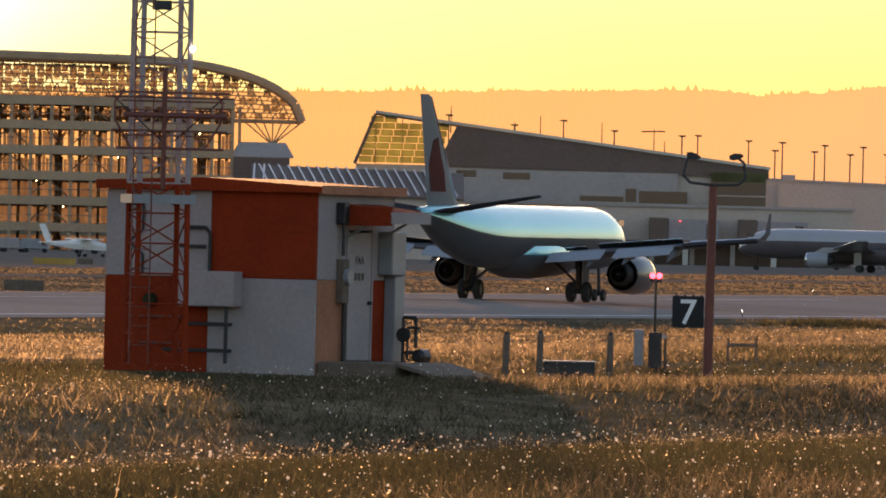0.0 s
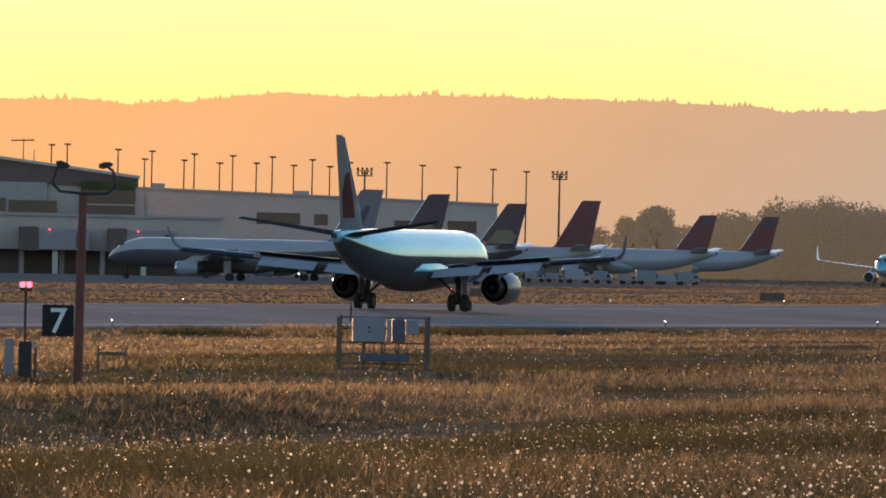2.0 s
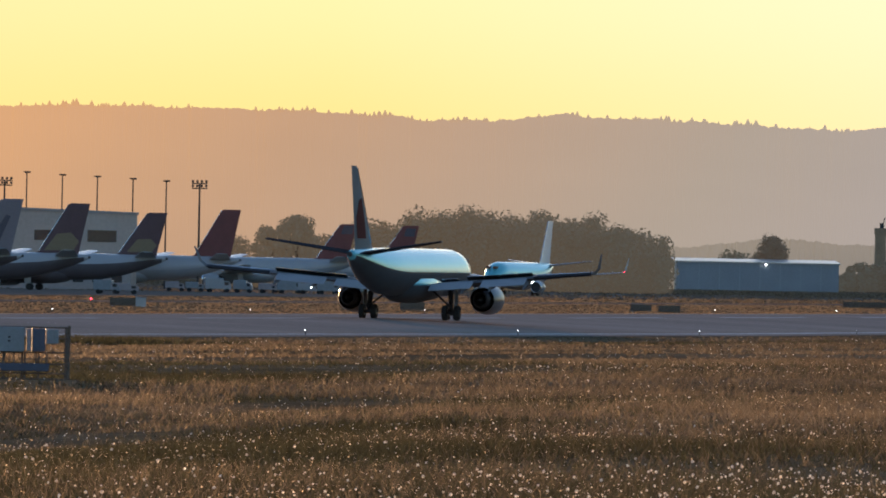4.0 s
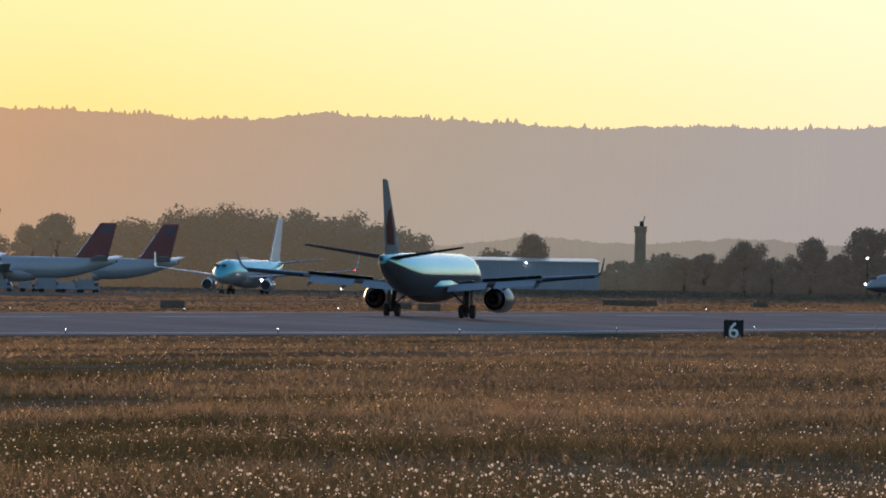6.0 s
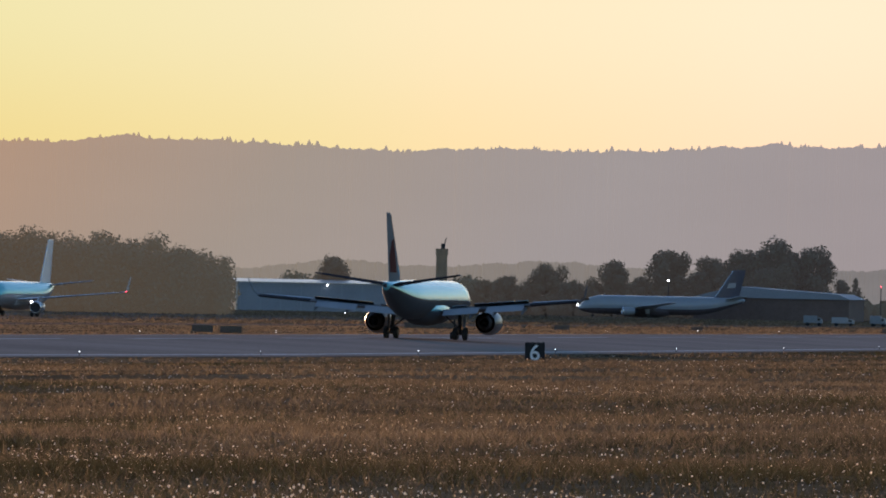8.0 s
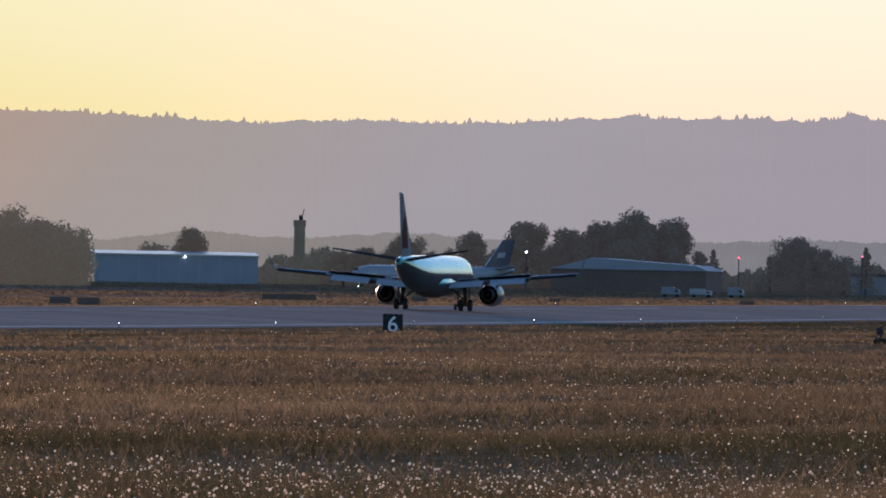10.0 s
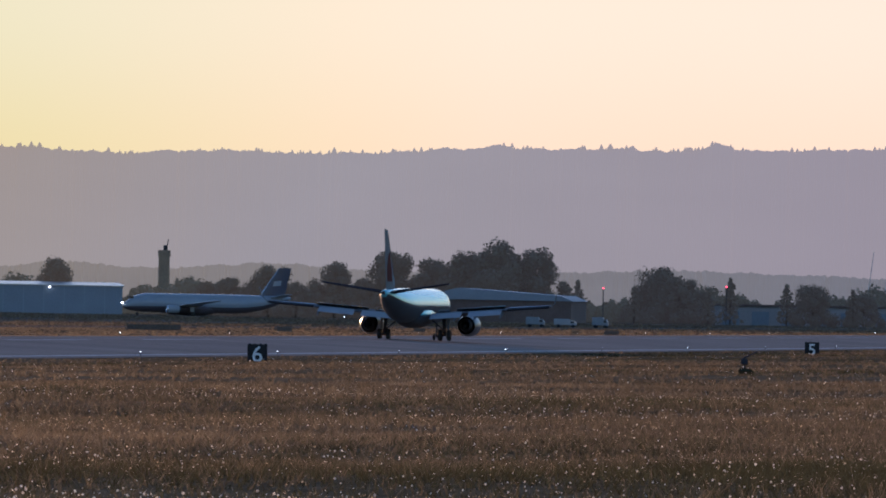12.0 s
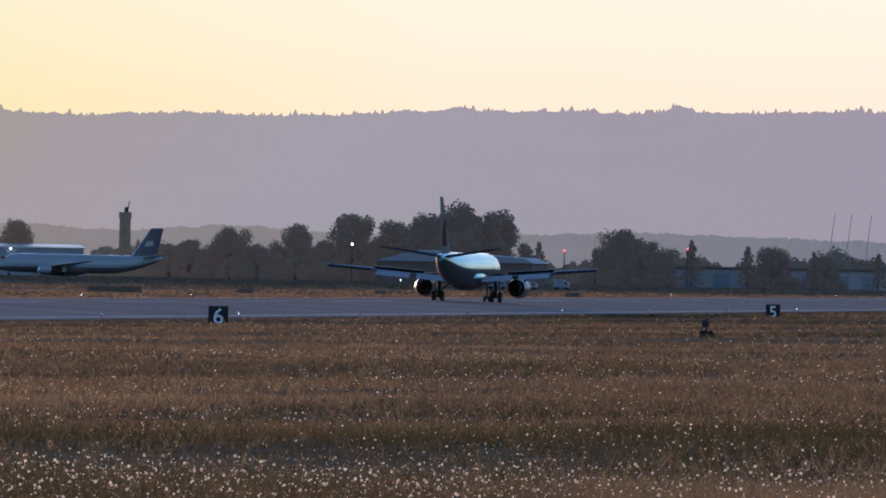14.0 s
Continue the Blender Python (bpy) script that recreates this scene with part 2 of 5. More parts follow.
def waves(x, y):
    return (np.sin(x * 0.23 + 1.3 * np.sin(y * 0.071)) * 0.5 + np.sin(x * 0.11 - y * 0.093 + 2) + np.sin(y * 0.19 + x * 0.05 + 4) * 0.6)


def lie(x, y):
    """Height of the ground at a place."""
    x, y = np.asarray(x, dtype=float), np.asarray(y, dtype=float)
    p = -x
    h = np.interp(p, LIE_P, LIE_H)
    far = np.clip((y - 480) / 350, 0, 1)
    h = h + 0.55 * far * np.interp(p, [90, 130, 160, 182, 240], [0, 1, 1, 0.15, 0])
    rough = np.interp(p, [-50, 10, 110, 150], [0.06, 0.06, 0.05, 0.0])
    h = h + 0.24 * np.exp(-(((x + 54.5) / 3.2) ** 2 + ((y - 175.5) / 6.0) ** 2))
    h = h + 0.42 * np.interp(p, [30, 35, 39.5, 44], [0, 1, 1, 0]) * np.clip((4.6 * p - y) / 25, 0, 1)
    return EYE - h + rough * waves(x, y)


def spot(station, r, lift=0.0):
    """A place on the ground by its station (1/21000 rad clockwise, the runway's direction at 7055) and distance."""
    a = (station - 7055) / 21000
    x, y = r * math.sin(a), r * math.cos(a)
    return Vector((x, y, float(lie(x, y)) + lift))


def faced(station, r, turn=0.0, lift=0.0):
    """The pose of a thing on the ground there, its front (-Y) to the eye, turned by so many degrees."""
    v = spot(station, r, lift)
    return pose(v.x, v.y, v.z, 0, 0, -math.degrees((station - 7055) / 21000) + turn)


def level(station, r, drop, turn=0.0):
    """A pose there whose base lies so far under the eye's height."""
    v = spot(station, r)
    return faced(station, r, turn, EYE - drop - v.z)


def strip(name, ps, ys, lift, material):
    """A sheet over the land between these offsets and stretches."""
    bm = bmesh.new()
    g = [[bm.verts.new((-p, y, float(lie(-p, y)) + lift)) for p in ps] for y in ys]
    for r0, r1 in zip(g, g[1:]):
        for i in range(len(ps) - 1):
            bm.faces.new((r0[i], r0[i + 1], r1[i + 1], r1[i]))
    bmesh.ops.recalc_face_normals(bm, faces=bm.faces)
    me = mesh_of(name, bm, material, True)
    return new(name, me)


def ground():
    xs = sorted({*np.arange(-40, 160, 4.0), *np.arange(158, 260, 8.0), 150, 158, 182, 206, 230, *np.arange(260, 700, 30.0),
                 *np.arange(700, 4600, 300.0), -100, -200, -400})
    ys = sorted({*np.arange(-200, 60, 40.0), *np.arange(60, 700, 4.0), *np.arange(700, 1500, 20.0), *np.arange(1500, 4990, 100.0)})
    bm = bmesh.new()
    gx, gy = np.meshgrid(xs, ys)
    gz = lie(-gx, gy)
    gz = gz - 0.25 * ((gx > 159) & (gx < 205))
    g = [[bm.verts.new((-gx[j, i], gy[j, i], gz[j, i])) for i in range(len(xs))] for j in range(len(ys))]
    for r0, r1 in zip(g, g[1:]):
        for i in range(len(xs) - 1):
            bm.faces.new((r0[i], r0[i + 1], r1[i + 1], r1[i]))
    bmesh.ops.recalc_face_normals(bm, faces=bm.faces)
    tagged(new("ground", mesh_of("ground", bm, M["soil"], True)), "dry brown late-summer airfield meadow", "ground", kind="structure")
    ys = [*np.arange(-200, 1500, 20.0), *np.arange(1500, 4000, 100.0)]
    tagged(strip("runway", [157.5, 160, 171, 182, 194, 206.5], ys, 0.03, M["asphalt"]), "grey asphalt runway with worn white edge lines", "runway", kind="structure")
    for p in (160.6, 203.4):
        tagged(strip("edge_line", [p, p + 0.9], ys, 0.045, M["line"]), "worn white painted runway edge line", "marking", kind="structure")
    for k in range(-3, 50):
        y = 633 + 61 * k
        tagged(strip("centre_line_dash", [181.6, 182.5], [y, y + 12, y + 24, y + 36.6], 0.05, M["line"]), "white painted centre line dash", "marking", group="centre line dashes", kind="structure")
    tagged(strip("taxiway", [304, 311, 318], ys, 0.03, M["concrete"]), "pale concrete taxiway across the field", "taxiway", kind="structure")
    tagged(strip("apron", [372, 400, 440, 520, 600, 700], [900.0, *np.arange(1000, 2301, 100.0)], 0.03, M["concrete"]), "worn grey concrete apron before the terminal", "apron", kind="structure")
    tagged(strip("taxiway_far", [330, 420, 520, 620, 700], [2750.0, 2800.0, 2860.0], 0.03, M["concrete"]), "far concrete taxiway beyond the grass", "taxiway", kind="structure")


ground()


# ---- aircraft ----
def section(x, z, le, te, thick, n=6, cant=0.0):
    """A wing section across the span at x: a closed outline in y and z, leaning by cant degrees for a fin."""
    out = []
    for i in range(2 * n):
        s = i / n if i <= n else 2 - i / n
        t = thick * (1.9 * math.sqrt(max(s, 0.0)) * (1 - s) + 0.04)
        side = 1 if i <= n else -0.6
        y = le + (te - le) * s
        out.append((x, y, z + side * t * 0.5))
    return out


def fin_section(z, le, te, thick, n=6):
    return [(q[2], q[1], z) for q in section(0, 0, le, te, thick, n)]


def wheel(parent, x, y, r, w, spread):
    """A pair of wheels on one axle, as parts of a leg."""
    for s in (-1, 1):
        cx = x + s * spread
        bm = bmesh.new()
        prof = [(0.55, -0.5), (0.9, -0.5), (1.0, -0.28), (1.0, 0.28), (0.9, 0.5), (0.55, 0.5)]
        loft([[(cx + q[1] * w, y + q[0] * r * math.cos(a), r + q[0] * r * math.sin(a)) for a in [2 * math.pi * i / 18 for i in range(18)]] for q in prof], caps=False, bm=bm)
        ty = part("wheel", bm, M["rubber"], parent, "black rubber tyre", smooth=True)
        part("rim", rodded((cx - w * 0.4, y, r), (cx + w * 0.4, y, r), r * 0.56, seg=14), M["darkmetal"], ty, "dark metal rim")


def jet(m, label, spec, group=""):
    """An airliner, nose to +Y, its main wheels on the origin's level."""
    g = spec.get
    root = thing("airliner", m, label, "airplane", group)
    ny, ty, cz, rx, rz = g("nose"), g("tail"), g("cz"), g("rx"), g("rz")
    L = ny - ty
    up, low = M[g("upper", "white")], M[g("lower", "hullgrey")]
    prof = [(0.0, 0.03, -0.42), (0.006, 0.22, -0.38), (0.02, 0.42, -0.30), (0.045, 0.66, -0.18), (0.075, 0.84, -0.08), (0.11, 0.96, -0.02), (0.15, 1, 0), (0.4, 1, 0), (0.66, 1, 0),
            (0.74, 0.95, 0.04), (0.82, 0.80, 0.17), (0.89, 0.60, 0.36), (0.95, 0.38, 0.55), (0.985, 0.22, 0.66), (1.0, 0.13, 0.70)]
    rings = [ellipse(ny - s * L, 0, cz + dz * rz, rx * k, rz * k, 32) for s, k, dz in prof]
    bm = loft(rings)
    body = mesh_of("fuselage", bm, [up, low], True)
    along = [s for s, k, dz in prof]
    # Below the split the runway jet gets its painted belly shade.
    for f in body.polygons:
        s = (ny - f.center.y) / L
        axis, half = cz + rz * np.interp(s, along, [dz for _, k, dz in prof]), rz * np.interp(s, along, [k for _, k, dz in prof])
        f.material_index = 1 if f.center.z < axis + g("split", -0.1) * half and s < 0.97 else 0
    fu = new("fuselage", body)
    fu.parent = root
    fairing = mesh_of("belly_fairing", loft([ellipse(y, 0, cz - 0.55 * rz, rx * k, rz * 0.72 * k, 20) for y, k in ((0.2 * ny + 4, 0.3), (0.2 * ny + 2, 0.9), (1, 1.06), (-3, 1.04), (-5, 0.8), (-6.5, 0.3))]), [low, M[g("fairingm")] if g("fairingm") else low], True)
    # Fairing split likewise: lit top pale, painted shade beneath.
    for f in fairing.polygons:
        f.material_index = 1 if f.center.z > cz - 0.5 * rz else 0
    bf = new("belly_fairing", fairing)
    bf.parent = root
    part("exhaust", rodded((0, ty - 0.25, cz + 0.70 * rz), (0, ty + 0.3, cz + 0.70 * rz), 0.16, 0.24, 12), M["darkmetal"], root, "dark tail exhaust")
    # wings
    span, wz = g("span") / 2, g("wing_z")
    le0, te0, lek, tek, let, tet = g("plan")
    tip = wz + g("rise")
    kx = span * 0.36
    wm = M[g("wingm", "hullgrey")]
    for s in (-1, 1):
        secs = [section(s * rx * 0.5, wz - 0.15, le0 + 0.5, te0, 0.8), section(s * rx, wz, le0, te0, 0.72),
                section(s * kx, wz + (tip - wz) * 0.3, lek, tek, 0.5 * g("stout", 1)), section(s * (span - 0.5), tip, let, tet, 0.24 * g("stout", 1))]
        wing = part("wing", loft(secs), wm, root, "grey swept wing with bright leading edge", smooth=False)
        if g("winglet"):
            wl = loft([section(s * (span - 0.52), tip, let, tet, 0.15), section(s * (span - 0.15), tip + 0.35, let - 0.55, tet - 0.15, 0.13), section(s * (span + 0.15), tip + g("winglet"), let - 1.5, tet - 0.55, 0.08)])
            part("winglet", wl, M[g("wletm", "white")], wing, "upturned winglet")
        edge = bmesh.new()
        rod(edge, (s * rx, le0 - 0.02, wz + 0.05), (s * kx, lek - 0.02, wz + (tip - wz) * 0.3 + 0.04), 0.09, 0.07)
        rod(edge, (s * kx, lek - 0.02, wz + (tip - wz) * 0.3 + 0.04), (s * (span - 0.5), let - 0.02, tip + 0.02), 0.07, 0.04)
        part("slat", edge, M["chrome"], wing, "polished leading edge")
        if g("flaps"):
            for a, b in ((0.10, 0.34), (0.36, 0.62)):
                f0, f1 = (s * span * a + s * 0.4, s * span * b)
                y0 = np.interp(abs(f0), [rx, kx, span], [te0, tek, tet])
                y1 = np.interp(abs(f1), [rx, kx, span], [te0, tek, tet])
                z0, z1 = wz + (tip - wz) * abs(f0) / span, wz + (tip - wz) * abs(f1) / span
                q = loft([[(x, y + dy, z + dz) for dy, dz in ((0.25, 0.0), (0.2, 0.12), (-0.9, -0.34), (-0.92, -0.40))] for x, y, z in ((f0, y0, z0 - 0.05), (f1, y1, z1 - 0.05))])
                part("flap", q, M[g("flapm", "hullgrey")], wing, "lowered trailing-edge flap")
            for k, (a, b) in enumerate(((0.17, 0.258), (0.30, 0.385), (0.385, 0.47), (0.47, 0.555), (0.555, 0.64))):
                tall = 0.14 if k == 0 else 0.24
                f0, f1 = s * span * a, s * span * b
                y0 = np.interp(abs(f0), [rx, kx, span], [te0, tek, tet]) + 1.1
                y1 = np.interp(abs(f1), [rx, kx, span], [te0, tek, tet]) + 1.0
                z0, z1 = wz + 0.14 + (tip - wz) * abs(f0) / span, wz + 0.14 + (tip - wz) * abs(f1) / span
                q = loft([[(x, y + dy, z + dz) for dy, dz in ((0, 0), (0.05, 0.0), (-0.44, tall), (-0.50, tall))] for x, y, z in ((f0, y0, z0), (f1, y1, z1))])
                sp = part("spoiler", q, M["darkmetal"], wing, "raised dark spoiler panel")
                # Thin chrome rod added for the bright dash of sun on the panel.
                part("spoiler_glint", rodded((f0 + s * 0.05, y0 - 0.45, z0 + tall + 0.02), (f1 - s * 0.05, y1 - 0.45, z1 + tall + 0.02), 0.028, seg=6), M["chrome"], sp, "added chrome rod for the glint on the panel")
            a0, a1 = s * span * 0.66, s * (span - 0.7)
            y0, y1 = (float(np.interp(abs(q), [rx, kx, span], [te0, tek, tet])) for q in (a0, a1))
            z0, z1 = (wz + (tip - wz) * abs(q) / span for q in (a0, a1))
            part("aileron", loft([[(x, y + dy, z + dz) for dy, dz in ((0.3, -0.12), (0.3, 0.14), (-0.45, 0.05), (-0.45, -0.02))] for x, y, z in ((a0, y0, z0), (a1, y1, z1))]), M["tailgrey"], wing, "dark aileron")
            # Another added rod: the highlight where sun grazes the outer wing.
            part("wing_top_glint", rodded((a0, y0 + 1.1, z0 + 0.2), (a1, y1 + 0.9, z1 + 0.16), 0.05, 0.035, 8), M["chrome"], wing, "added chrome rod for the glint on the wing top")
            for a in (0.30, 0.44, 0.62):
                fx = s * span * a
                y0 = float(np.interp(abs(fx), [rx, kx, span], [te0, tek, tet]))
                z0 = wz - 0.3 + (tip - wz) * abs(fx) / span
                part("flap_fairing", loft([ellipse(y0 + dy, fx, z0 + dz, k, k * 1.3, 10) for dy, dz, k in ((1.6, 0.1, 0.03), (0.8, 0, 0.15), (-0.2, -0.1, 0.16), (-1.3, -0.5, 0.03))]), wm, wing, "slender flap track fairing", smooth=True)
            # No lamp here: a sun glint on the fairing end, added as a bead.
            if s < 0:
                part("flap_glint", bmesh_ball((s * span * 0.44, float(np.interp(span * 0.44, [rx, kx, span], [te0, tek, tet])) - 1.25, wz - 0.75 + (tip - wz) * 0.44), 0.055), M["whitelamp"], wing, "small glowing bead for a sun glint")
        # engine
        ex, ey, ez, er, el = g("engine")
        en = part("engine", loft([ellipse(ey + dy * el, s * ex, ez, er * k, er * k, 24) for dy, k in ((0.5, 0.84), (0.47, 0.94), (0.35, 1.0), (0.1, 1.0), (-0.2, 0.93), (-0.36, 0.80))], caps=False), M[g("enginem", "hullgrey")], root, "jet engine nacelle", smooth=True)
        part("intake_lip", loft([ellipse(ey + dy * el, s * ex, ez, er * k, er * k, 24) for dy, k in ((0.40, 0.99), (0.47, 0.955), (0.505, 0.87), (0.49, 0.80), (0.40, 0.78))], caps=False), M["chrome"], en, "polished intake lip", smooth=True)
        part("fan", rodded((s * ex, ey + 0.36 * el, ez), (s * ex, ey + 0.38 * el, ez), er * 0.8, seg=20), M["darkmetal"], en, "dark fan disc")
        part("nozzle", loft([ellipse(ey + dy * el, s * ex, ez, er * k, er * k, 20) for dy, k in ((-0.25, 0.66), (-0.4, 0.6), (-0.56, 0.46), (-0.56, 0.40), (-0.3, 0.5))], caps=False), M["darkmetal"], en, "dark exhaust nozzle", smooth=True)
        part("exhaust_cone", rodded((s * ex, ey - 0.3 * el, ez), (s * ex, ey - 0.66 * el, ez), er * 0.38, 0.05, 14), M["darkmetal"], en)
        part("bypass_duct", loft([ellipse(ey + dy * el, s * ex, ez, er * k, er * k, 20) for dy, k in ((-0.35, 0.79), (-0.1, 0.78), (-0.1, 0.4))], caps=False), M["darkmetal"], en, smooth=True)
        zt = wz + (tip - wz) * 0.3
        part("pylon", loft([[(s * ex - 0.14, y, a), (s * ex + 0.14, y, a), (s * ex + 0.14, y, b), (s * ex - 0.14, y, b)] for y, a, b in ((ey + 0.2 * el, ez + er * 0.9, ez + er * 1.02), (ey - 0.15 * el, ez + er * 0.8, zt + 0.1), (ey - 0.75 * el, zt - 0.35, zt + 0.05))]), wm, root)
        # tailplane
        hs = g("tailspan") / 2
        hz = cz + 0.72 * rz
        hy = ty + 0.13 * L
        tp = part("tailplane", loft([section(s * 0.3, hz, hy, hy - 3.5, 0.5), section(s * hs, hz + g("tailrise", 0.9), hy - 2.9, hy - 4.6, 0.24)]), M[g("tailm", "hullgrey")], root, "dark tailplane")
        part("tailplane_edge", rodded((s * 0.3, hy + 0.02, hz + 0.06), (s * hs, hy - 2.88, hz + g("tailrise", 0.9) + 0.03), 0.05, 0.03), M["chrome"], tp, "polished leading edge")
        # main leg
        gx = g("track") / 2
        leg = part("main_gear", rodded((s * gx, 0.1, 0.45), (s * gx * 0.95, 0.35, wz), 0.15, 0.2), M["darkmetal"], root, "main landing gear leg")
        part("drag_brace", rodded((s * gx, 0, 0.9), (s * gx * 0.5, 0.3, wz - 0.2), 0.07), M["darkmetal"], leg)
        part("gear_door", boxed(s * (gx + 0.28) - 0.03, s * (gx + 0.28) + 0.03, -0.25, 0.75, 0.95, wz - 0.05), wm, leg)
        part("torque_link", tube(bmesh.new(), [(s * gx, -0.05, 0.6), (s * gx, -0.42, 0.95), (s * gx, 0.0, 1.3)], 0.05), M["darkmetal"], leg)
        part("axle", rodded((s * gx - 0.45, 0, g("wr", 0.5)), (s * gx + 0.45, 0, g("wr", 0.5)), 0.11), M["darkmetal"], leg)
        wheel(leg, s * gx, 0, g("wr", 0.5), 0.36, 0.42)
    nw = g("nosewheel")
    leg = part("nose_gear", rodded((0, nw, 0.3), (0, nw - 0.2, cz - 0.7 * rz), 0.09), M["darkmetal"], root, "nose landing gear leg")
    wheel(leg, 0, nw, 0.32, 0.22, 0.24)
    # fin
    fz0, fz1 = cz + 0.75 * rz, g("height")
    fy = ty + g("finfwd")
    fin = part("fin", loft([fin_section(fz0 - 0.5, fy + 2.6, ty + 1.6, 0.42), fin_section(fz0 + 0.15, fy + 0.9, ty + 1.5, 0.38), fin_section(fz0 + 0.7, fy - 0.25, ty + 1.4, 0.36), fin_section(fz1 - 0.15, ty + g("fintip", 1.9), ty - 0.05, 0.17), fin_section(fz1, ty + g("fintip", 1.9) - 0.35, ty - 0.1, 0.12)]), M[g("finm", "white")], root, g("finlabel", "tall swept tail fin"))
    fe = rod(bmesh.new(), (0, fy - 0.23, fz0 + 0.7), (0, ty + g("fintip", 1.9) + 0.02, fz1 - 0.15), 0.09, 0.05)
    part("fin_leading_edge", fe, M["chrome"], fin, "polished fin leading edge")
    if g("mark"):
        for s in (-1, 1):
            bm = bmesh.new()
            pts = g("mark")
            q = []
            for y, z in pts:
                f = (z - fz0 - 0.35) / (fz1 - fz0 - 0.35)
                le, te, th = fy + (ty + g("fintip", 1.9) - fy) * f, ty + 1.5 - 1.6 * f, 0.38 - 0.2 * f
                u = min(1.0, max(0.0, (le - ty - y) / (le - te)))
                q.append(bm.verts.new((s * (0.5 * th * (1.9 * math.sqrt(u) * (1 - u) + 0.04) + 0.015), ty + y, z)))
            bm.faces.new(q if s > 0 else q[::-1])
            r = bmesh.ops.extrude_face_region(bm, geom=bm.faces[:])
            bmesh.ops.translate(bm, verts=[v for v in r["geom"] if isinstance(v, bmesh.types.BMVert)], vec=(s * 0.02, 0, 0))
            bmesh.ops.recalc_face_normals(bm, faces=bm.faces)
            part("fin_emblem", bm, M[g("markm", "leafred")], fin, g("marklabel", "plain red emblem"))
    for w in range(g("windows", 0)):
        y = ny - 0.16 * L - w * 0.62 * L / max(1, g("windows"))
        for s in (-1, 1):
            part("cabin_window", boxed(s * rx * 0.965 - 0.04, s * rx * 0.965 + 0.04, y - 0.12, y + 0.12, cz + 0.12 * rz, cz + 0.12 * rz + 0.34), M["glass"], fu)
    bm = bmesh.new()
    for s in (-1, 1):
        box(bm, s * rx * 0.30 - 0.32, s * rx * 0.30 + 0.32, ny - 0.062 * L, ny - 0.035 * L, cz + 0.42 * rz, cz + 0.62 * rz)
    part("cockpit_window", bm, M["glass"], fu, "dark cockpit glazing")
    return root


def bmesh_ball(c, r, sub=1):
    bm = bmesh.new()
    bmesh.ops.create_icosphere(bm, subdivisions=sub, radius=r, matrix=Matrix.Translation(c))
    return bm


REGIONAL = dict(nose=17.0, tail=-19.24, cz=3.35, rx=1.5, rz=1.66, span=28.72, wing_z=2.35, rise=1.15, plan=(4.4, -1.6, 1.9, -1.9, -2.6, -4.0), winglet=1.35, engine=(4.75, 3.2, 1.52, 1.07, 3.4),
                tailspan=12.08, track=5.94, nosewheel=13.83, height=10.57, finfwd=6.6, fintip=1.8, upper="ice", lower="belly_shade", split=0.02, fairingm="ice", wingm="wing", enginem="nacelle", finm="tailpaint", tailm="tailgrey", flaps=True, wr=0.54, wletm="wing", flapm="flapgrey", stout=1.6,
                mark=[(1.9, 5.6), (4.2, 5.6), (3.9, 6.6), (3.2, 7.6), (2.8, 8.4), (2.0, 8.2), (1.5, 7.0)], markm="leafred", marklabel="plain red emblem on the fin")
NARROW = dict(nose=17.5, tail=-20.0, cz=3.6, rx=1.9, rz=2.0, span=34.3, wing_z=2.7, rise=1.5, plan=(6.0, -1.8, 2.6, -2.0, -3.2, -4.8), winglet=0, engine=(4.9, 5.0, 1.55, 1.0, 3.6),
              tailspan=14.3, track=5.7, nosewheel=15.0, height=12.5, finfwd=7.4, fintip=3.0, upper="offwhite", lower="hull_dark", split=0.12, wingm="hullgrey", finm="navy")
runway_jet = jet(pose(-179.6, 598, 0), "pale ice-blue twin-engine airliner rolling out on the runway", REGIONAL)
PARKED = (
    (1788, 1569, 12.5, "lilac", "parked white airliner with a pale lilac tail fin", [(3.4, 6.0), (4.6, 6.4), (3.4, 8.6), (2.2, 10.4), (1.6, 10.2), (2.6, 8.0)], "navy"),
    (1906, 1656, 12.5, "plum", "parked airliner with a dark plum and gold tail fin", [(2.2, 5.9), (6.4, 5.9), (4.6, 8.2), (2.6, 8.4), (1.4, 7.2)], "gold"),
    (2043, 1757, 11.8, "plum", "parked white airliner with a dark plum and gold tail fin", [(2.2, 5.9), (6.0, 5.9), (4.4, 7.8), (2.4, 7.9), (1.4, 7.0)], "gold"),
    (2173, 1860, 12.9, "red", "parked white airliner with a dark red tail fin", None, None),
    (2379, 2110, 11.8, "red", "parked white airliner with a dark red and blue tail fin", [(0.8, 10.0), (2.8, 10.0), (2.3, 11.5), (0.5, 11.5)], "navy"),
    (2489, 2195, 12.0, "red", "parked white airliner with a red tail fin", [(0.8, 10.0), (2.8, 10.0), (2.3, 11.5), (0.5, 11.5)], "navy"),
)
for st, r, hgt, finm, label, mark, mm in PARKED:
    v = spot(st, r)
    spec = dict(NARROW, height=hgt, finm=finm)
    if finm == "red":
        spec.update(lower="hullgrey", split=-0.1)
    if mark:
        spec.update(mark=mark, markm=mm, marklabel="plain emblem on the fin")
    jet(pose(v.x - 20.0, v.y, v.z + 0.03, 0, 0, 90), label, spec, "airliners parked at the terminal")
white_jet = jet(pose(-403.7, 1952, float(lie(-400, 1952)) + 0.03, 0, 0, 176), "white airliner taxiing with its landing light on", dict(NARROW, winglet=2.4, finm="white", upper="ice", lower="hullgrey", split=0.05, wingm="offwhite"))
